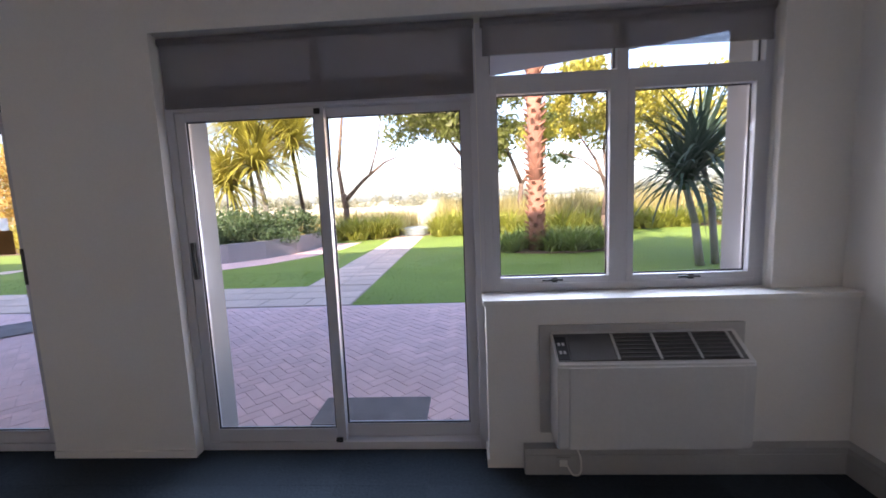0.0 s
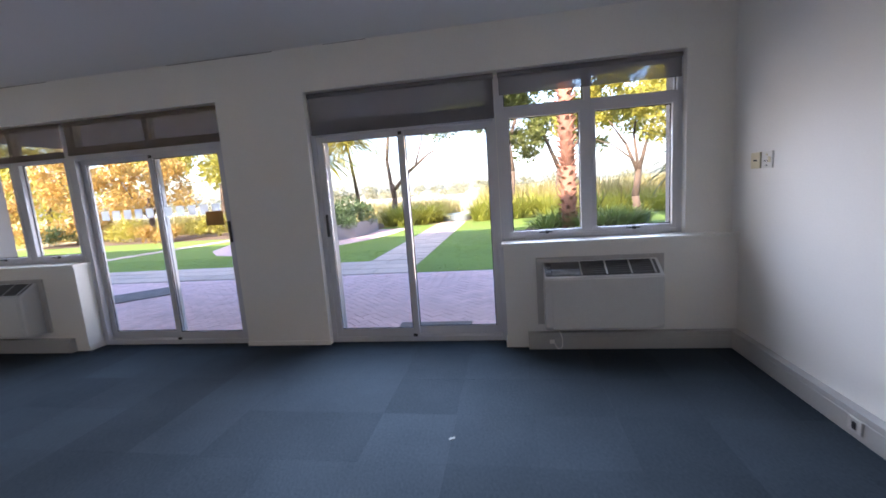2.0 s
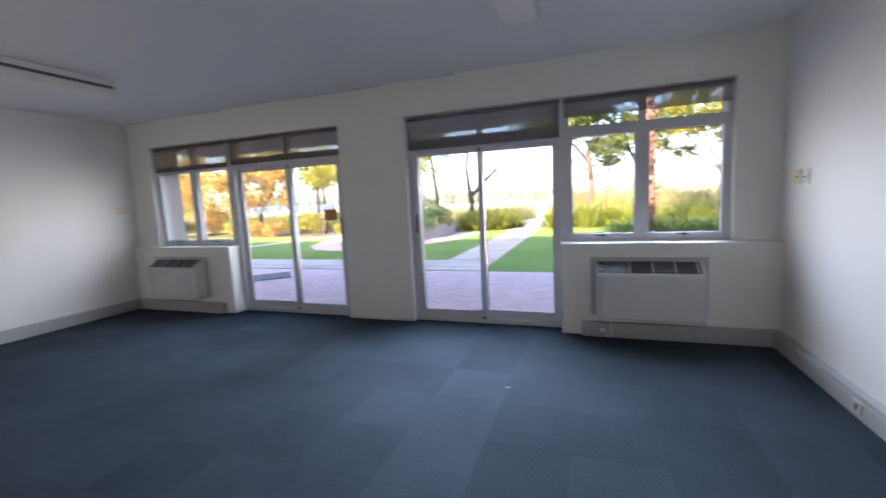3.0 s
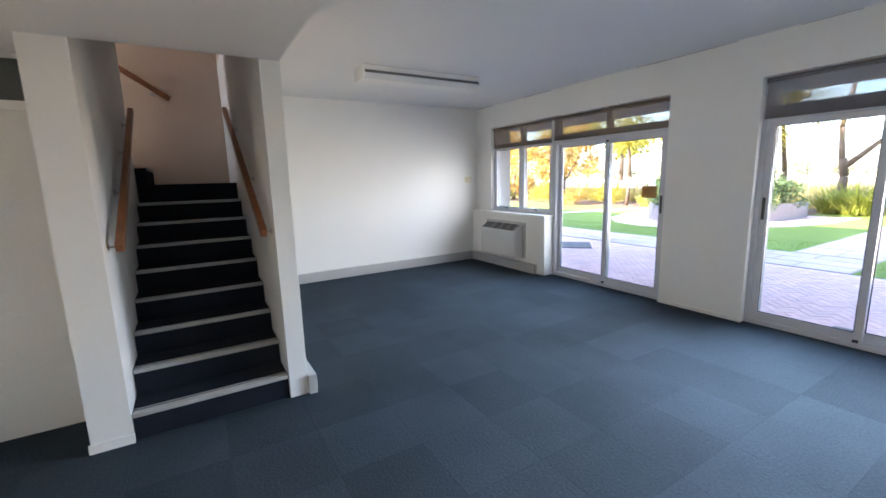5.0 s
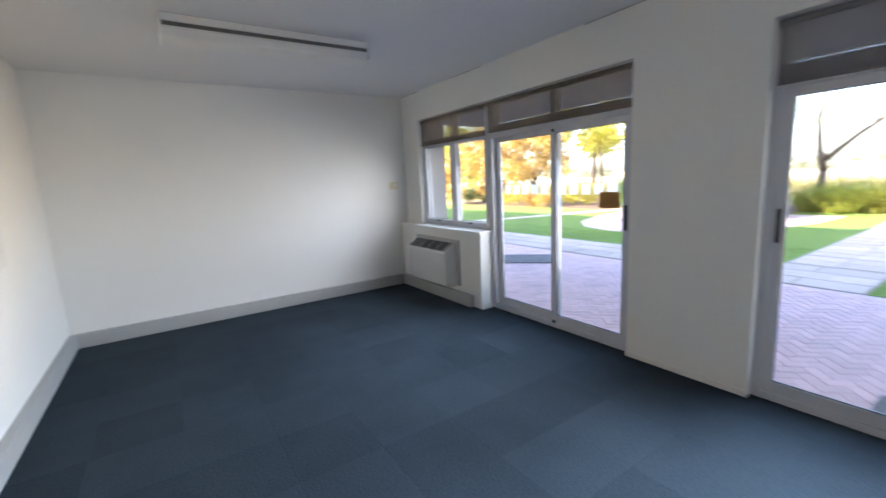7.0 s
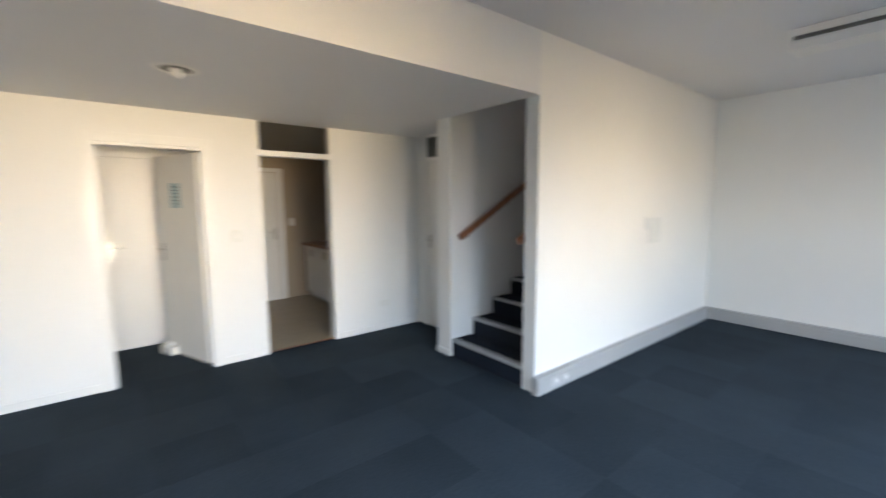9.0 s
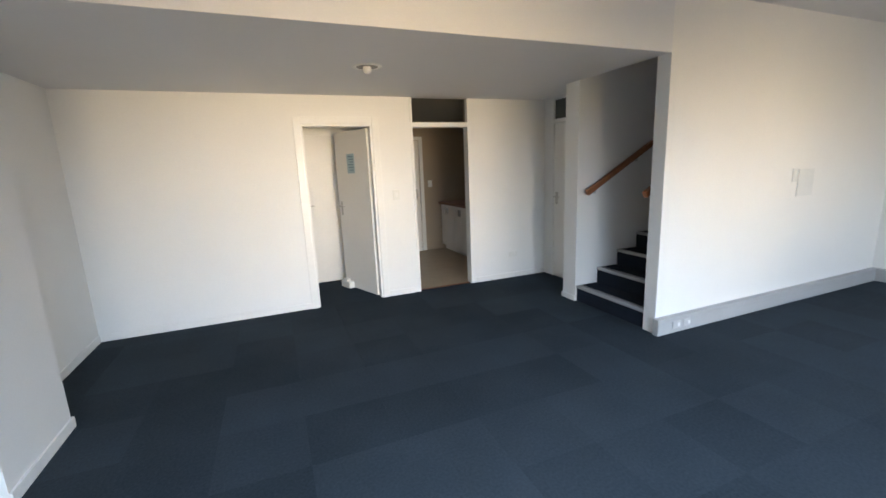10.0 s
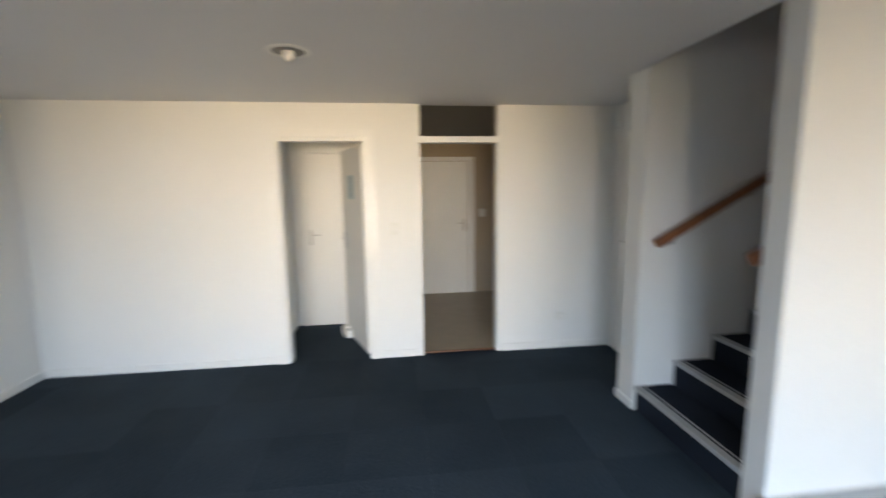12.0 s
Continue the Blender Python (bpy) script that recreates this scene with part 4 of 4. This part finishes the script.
rosette_tree(-6.5, 13.7, [([(0, 0, 0), (0.15, 0, 1.6), (-0.1, 0, 3.0)], 0.09, 0.06, 380, 2.3, 0.08), ([(-1.1, 0.3, 0), (-1.0, 0.3, 1.2), (-1.2, 0.2, 2.3)], 0.09, 0.06, 320, 2.0, 0.08), ([(-0.5, 0.5, 0), (-0.5, 0.5, 2), (-0.6, 0.4, 4.2)], 0.08, 0.06, 380, 2.3, 0.08)],
             LEAFSUN, ALOEBARK, "yellow green cabbage tree on slim trunks in the planter", 12)
rosette_tree(-5.6, 15.2, [([(0, 0, 0), (-0.1, 0, 1.6), (-0.35, 0, 3.8)], 0.09, 0.06, 420, 2.4, 0.08)], LEAFSUN, BARK, "yellow green cabbage tree in the planter", 13)
rosette_tree(-13.0, 17.0, [([(0, 0, 0), (0.1, 0, 1.5), (0.0, 0, 3.2)], 0.1, 0.07, 150, 1.4, 0.07)], LEAFSUN, BARK, "tall sunlit rosette tree behind the lawn", 14)

# palm with a rough trunk of old leaf bases
pal = thing("palm_tree", (2.32, 12.0, GZ), "palm tree with a rough reddish trunk of leaf stubs", "tree")
bm = bmesh.new()
limb(bm, [(0, 0, 0), (0.02, 0, 2.0), (-0.04, 0, 4.5), (0, 0, 7.0)], 0.22, 0.18, 14)
part("trunk", bm, PALMBARK, pal, smooth=True)
pr = random.Random(9)
bm = bmesh.new()
for k in range(190):
    z, az = 0.2 + k * 0.035, k * 2.399 + pr.uniform(-0.2, 0.2)
    m = Matrix.Translation((0.20 * math.cos(az), 0.20 * math.sin(az), z)) @ Matrix.Rotation(az, 4, "Z") @ Matrix.Rotation(radians(pr.uniform(-55, -25)), 4, "Y")
    bmesh.ops.create_cone(bm, cap_ends=True, segments=5, radius1=0.085, radius2=0.035, depth=0.30, matrix=m @ Matrix.Rotation(radians(90), 4, "Y") @ Matrix.Diagonal((0.6, 1.3, 1, 1)))
st = part("leaf_stub", bm, PALMBARK, pal)
st["kind"] = "stuff"
V, Fc = strips(60, lambda i: blade((0, 0, 6.9), i * 2.399, 2.2, 0.3 + 0.02 * i, 0.35, 1.2, 6))
raw("fronds", V, Fc, STRAP, pal)

# low curved concrete planter with its shrubs
bm = bmesh.new()
pl = [(-9.2, 15.4), (-9.1, 13.6), (-8.7, 12.2), (-8.0, 11.3), (-7.2, 11.0), (-6.4, 11.3), (-5.7, 12.1), (-5.2, 13.2), (-5.0, 14.2), (-5.0, 15.4)]
inner = [(x + (-7.1 - x) * 0.11, y + (14.6 - y) * 0.06) for x, y in pl]
prism(bm, pl + inner[::-1], GZ, 0.45)
tagged(part("planter_wall", bm, CONC), "low curved grey concrete planter wall", "planter wall")
bm = bmesh.new()
prism(bm, [(x + (-7.1 - x) * 0.10, y + (14.6 - y) * 0.055) for x, y in pl], GZ, 0.28)
setting("planter_soil", bm, SOIL, "soil filling the planter", "ground")
SURROUND = [(-10.4, 16.0), (-10.3, 13.2), (-9.6, 11.2), (-8.6, 10.1), (-7.4, 9.65), (-6.2, 9.9), (-5.1, 10.9), (-4.3, 12.4), (-3.9, 14.0), (-3.8, 16.0)]
bm = bmesh.new()
prism(bm, SURROUND, GZ, GZ + 0.018)
setting("pavement_planter", bm, BRICKS, "pinkish paved surround of the planter", "pavement")


def shrub(x, y, w, h, n, material, label, seed, size=0.06, z=GZ):
    r = random.Random(seed)
    blobs = [((r.uniform(-w, w), r.uniform(-w, w) * 0.6, h * r.uniform(0.2, 0.75)), 0.42 * h * r.uniform(0.6, 1.1)) for _ in range(14)]
    V, Fc = leaf_cloud(blobs, n, size, seed)
    ob = raw("shrub", V, Fc, material)
    ob.location = (x, y, z)
    tagged(ob, label, "shrub", "garden shrubs")


for i, (x, y) in enumerate(((-7.3, 11.9), (-6.5, 12.2), (-5.9, 13.1), (-5.6, 14.2), (-7.6, 13.0), (-6.8, 13.6), (-8.2, 12.6))):
    shrub(x, y, 0.7, 1.25, 2200, SHRUB, "dense green shrub spilling over the planter", 30 + i, 0.06, 0.2)
for i, (x, y, h, m) in enumerate(((-9.5, 18, 1.3, LEAFSUN), (-12, 18.5, 1.5, SHRUB), (-14.8, 17.5, 1.4, LEAFSUN), (-16.0, 15.9, 1.0, LEAFO), (-19, 17, 1.5, LEAFSUN), (-22.5, 16.4, 1.2, SHRUB), (-26, 17, 1.8, LEAFSUN), (-11, 16.5, 0.9, LEAFSUN), (10.5, 18.8, 1.2, SHRUB), (13, 18.6, 1.3, LEAFSUN))):
    shrub(x, y, 0.9, h, 1600, m, "sunlit garden shrub along the lawn edge", 50 + i, 0.07)

cl = [(-4.9, 17.6, 0.95), (-4.2, 17.3, 1.0), (-3.6, 17.8, 0.95), (-4.6, 18.6, 1.1), (-3.2, 18.6, 1.0), (-0.7, 17.8, 1.05), (0.0, 18.3, 1.1), (0.6, 17.7, 1.0), (1.2, 18.2, 1.1), (-0.4, 18.8, 1.1),
      (2.2, 17.9, 0.95), (3.3, 17.6, 0.9), (4.4, 17.6, 1.1), (5.4, 17.9, 1.1), (6.5, 17.6, 1.0), (8.2, 18.3, 1.0), (9.0, 18.6, 1.0), (9.8, 18.4, 0.9), (1.8, 18.6, 1.2), (7.4, 18.5, 1.1)]
for i, (x, y, h) in enumerate(cl):
    clump(x, y, 0.95, h * 1.2, 260, STRAP, "clump of strap-leaved plants at the lawn edge")
bm = bmesh.new()
bmesh.ops.create_cone(bm, cap_ends=True, segments=28, radius1=1.9, radius2=1.85, depth=0.05, matrix=Matrix.Translation((2.95, 12.6, GZ + 0.02)) @ Matrix.Diagonal((1.05, 0.72, 1, 1)))
setting("planting_bed_palm", bm, SOIL, "oval bed of dark soil round the palm", "ground")
# these clumps take the leaf copy that is darkened for shade
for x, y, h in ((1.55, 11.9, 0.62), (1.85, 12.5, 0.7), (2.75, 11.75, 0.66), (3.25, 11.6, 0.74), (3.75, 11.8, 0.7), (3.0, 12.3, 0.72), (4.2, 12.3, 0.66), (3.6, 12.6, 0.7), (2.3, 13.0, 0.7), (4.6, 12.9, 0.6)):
    clump(x, y, 0.62, h * 1.15, 190, STRAPSHADE, "clump of strap leaves under the palm, shade in its colour")


def reed_field(name, x0, x1, y0, y1, n, h, material, label, width=0.05):
    def make(i):
        return blade((rng.uniform(x0, x1), rng.uniform(y0, y1), GZ), rng.uniform(0, math.tau), h * rng.uniform(0.6, 1.2), rng.uniform(0.0, 0.25), width, rng.uniform(0, 0.7), 3)
    V, Fc = strips(n, make)
    tagged(raw(name, V, Fc, material), label, "reeds", "", "stuff")


reed_field("reeds", -32, -2.6, 19.5, 27, 12000, 1.0, REED, "tall dry yellow reeds behind the garden")
reed_field("reeds", -1.2, 24, 19.5, 27, 14000, 1.55, REED, "tall dry yellow reeds behind the garden")
reed_field("grass", -1.5, 12, 6.3, 18.2, 26000, 0.032, BLADE, "short mown grass blades", 0.011)
reed_field("grass", -24, -2.8, 7.8, 9.6, 11000, 0.032, BLADE, "short mown grass blades", 0.011)

# garden pond basin at the end of the path, far bank of trees, low hills
bm = bmesh.new()
bmesh.ops.create_cone(bm, cap_ends=True, segments=24, radius1=0.75, radius2=0.85, depth=0.3, matrix=Matrix.Translation((-2.1, 19.3, GZ + 0.15)))
tagged(part("basin", bm, WATER), "round pale stone basin at the end of the path", "basin")
lamp = thing("garden_lamp", (-9.9, 17.5, GZ), "slim dark garden lamp post", "lamp post")
bm = bmesh.new()
tube(bm, (0, 0, 0), (0, 0, 3.3), 0.035, 0.03)
part("post", bm, BLACK, lamp)
bm = bmesh.new()
tube(bm, (0, 0, 3.3), (0, 0, 3.42), 0.06, 0.16, 14)
part("head", bm, BLACK, lamp)
V, Fc = leaf_cloud([((rng.uniform(-160, 160), 120 + rng.uniform(-10, 10), rng.uniform(0, 3.0)), rng.uniform(1.5, 3.2)) for _ in range(150)], 14000, 0.5, 77)
tagged(raw("far_trees", V, Fc, HAZETREES), "distant line of trees beyond the field", "trees", "", "stuff")

# door mats on the terrace
for x, y, w in ((-0.42, 3.03, 0.42), (-6.4, 5.0, 0.75)):
    bm = bmesh.new()
    d = 0.2 if y < 4 else 0.42
    box(bm, -w, w, -d, d, 0, 0.016, bevel=0.006)
    dm = part("door_mat", bm, MATT)
    dm.location = (x, y, GZ + 0.012)
    if y > 4:
        dm.rotation_euler = (0, 0, 0.75)
    tagged(dm, "dark worn rubber door mat on the terrace bricks" if y < 4 else "large dark worn mat lying askew on the terrace", "door mat", "door mats")

# ---- carpet tiles ----
TS = 0.50
bm = bmesh.new()
box(bm, -TS / 2 + 0.0004, TS / 2 - 0.0004, -TS / 2 + 0.0004, TS / 2 - 0.0004, -0.006, 0.0)
tile_mesh = finish("carpet_tile", bm, CARPET)
cuts = {}


def carpet_piece(x0, x1, y0, y1):
    w, d = round(x1 - x0, 3), round(y1 - y0, 3)
    if (w, d) not in cuts:
        if w == TS and d == TS:
            cuts[w, d] = tile_mesh
        else:
            cuts[w, d] = finish("carpet_tile", boxes((-w / 2 + 0.0004, w / 2 - 0.0004, -d / 2 + 0.0004, d / 2 - 0.0004, -0.006, 0.0)), CARPET)
    ob = new("carpet_tile", cuts[w, d])
    ob.location = ((x0 + x1) / 2, (y0 + y1) / 2, 0)
    ob.parent = floor


TX, TY = -6.42, -4.40
for i in range(18):
    for j in range(14):
        x0, y0 = TX + i * TS, TY + j * TS
        x1, y1 = x0 + TS, y0 + TS
        a0, a1, b0, b1 = max(x0, XW), min(x1, 2.345), max(y0, YB), min(y1, 2.42)
        if a1 - a0 > 0.02 and b1 - b0 > 0.02:
            carpet_piece(a0, a1, b0, b1)
carpet_piece(-0.64, 0.42, -5.27, YB)

# ---- stone slabs of the path and strip ----
path = tagged(new("path"), "path of rectangular pinkish stone slabs", "path", "", "structure")
slab_meshes = []
for w, d in ((0.60, 0.60), (0.60, 0.42), (0.72, 0.46)):
    slab_meshes.append((w, d, finish("slab", boxes((-w / 2, w / 2, -d / 2, d / 2, 0, 0.03), bevel=0.006), SLAB)))


def slab(k, x, y):
    ob = new("slab", slab_meshes[k][2])
    ob.location = (x, y, GZ - 0.012 + rng.uniform(-0.003, 0.003))
    ob.rotation_euler = (0, 0, rng.uniform(-0.02, 0.02))
    ob.parent = path


for j in range(22):
    for i in range(2):
        slab(1, -2.45 + 0.63 * i + rng.uniform(-0.01, 0.01), 8.05 + 0.455 * j)
for j in range(16):
    slab(0, -13.4 + 0.19 * j, 8.4 + 0.63 * j)
for i in range(19):
    for j in range(3):
        slab(2, -1.9 - 0.755 * i + (0.3 if j % 2 else 0) * (1 if i else 0), 6.55 + 0.49 * j)

# ---- herringbone bricks of the terrace ----
terrace = tagged(new("terrace"), "terrace of pinkish herringbone paving bricks", "pavement", "", "structure")
BW, BL = 0.105, 0.212
brick_mesh = finish("brick", boxes((-BL / 2 + 0.003, BL / 2 - 0.003, -BW / 2 + 0.003, BW / 2 - 0.003, -0.05, 0.008), bevel=0.003), BRICK)
near, far = [], []
c45 = math.cos(radians(45))
n = 75
for i in range(-n, n):
    for j in range(-n, n):
        k = (i - j) % 4
        if k == 0:
            cx, cy, rot = (i + 1) * BW, (j + 0.5) * BW, 0
        elif k == 2:
            cx, cy, rot = (i + 0.5) * BW, (j + 0.0) * BW, 90
        else:
            continue
        x, y = (cx - cy) * c45 - 2.0, (cx + cy) * c45 + 4.5
        if not (YOUT + 0.1 < y < 6.22 and -9.5 < x < 3.5):
            continue
        (near if (-1.35 < x < 0.42 and y < 4.9) else far).append((x, y, rot + 45))
near.sort(key=lambda b: b[1])
far += near[300:]
for x, y, r in near[:300]:
    ob = new("brick", brick_mesh)
    ob.location, ob.rotation_euler, ob.parent = (x, y, GZ + rng.uniform(-0.0015, 0.0015)), (0, 0, radians(r)), terrace
V, Fc = [], []
for x, y, r in far:
    a, z = radians(r), GZ + 0.008 + rng.uniform(-0.0015, 0.0015)
    u, v = Vector((math.cos(a), math.sin(a), 0)), Vector((-math.sin(a), math.cos(a), 0))
    b = len(V)
    for h, s in ((z - 0.03, 0.003), (z, 0.005)):
        for p, q in ((-1, -1), (1, -1), (1, 1), (-1, 1)):
            w = Vector((x, y, h)) + u * p * (BL / 2 - s) + v * q * (BW / 2 - s)
            V.append(tuple(w))
    Fc += [(b + 4, b + 5, b + 6, b + 7)] + [(b + e, b + (e + 1) % 4, b + 4 + (e + 1) % 4, b + 4 + e) for e in range(4)]
rest = raw("bricks", V, Fc, BRICKS, terrace)
rest["kind"] = "stuff"
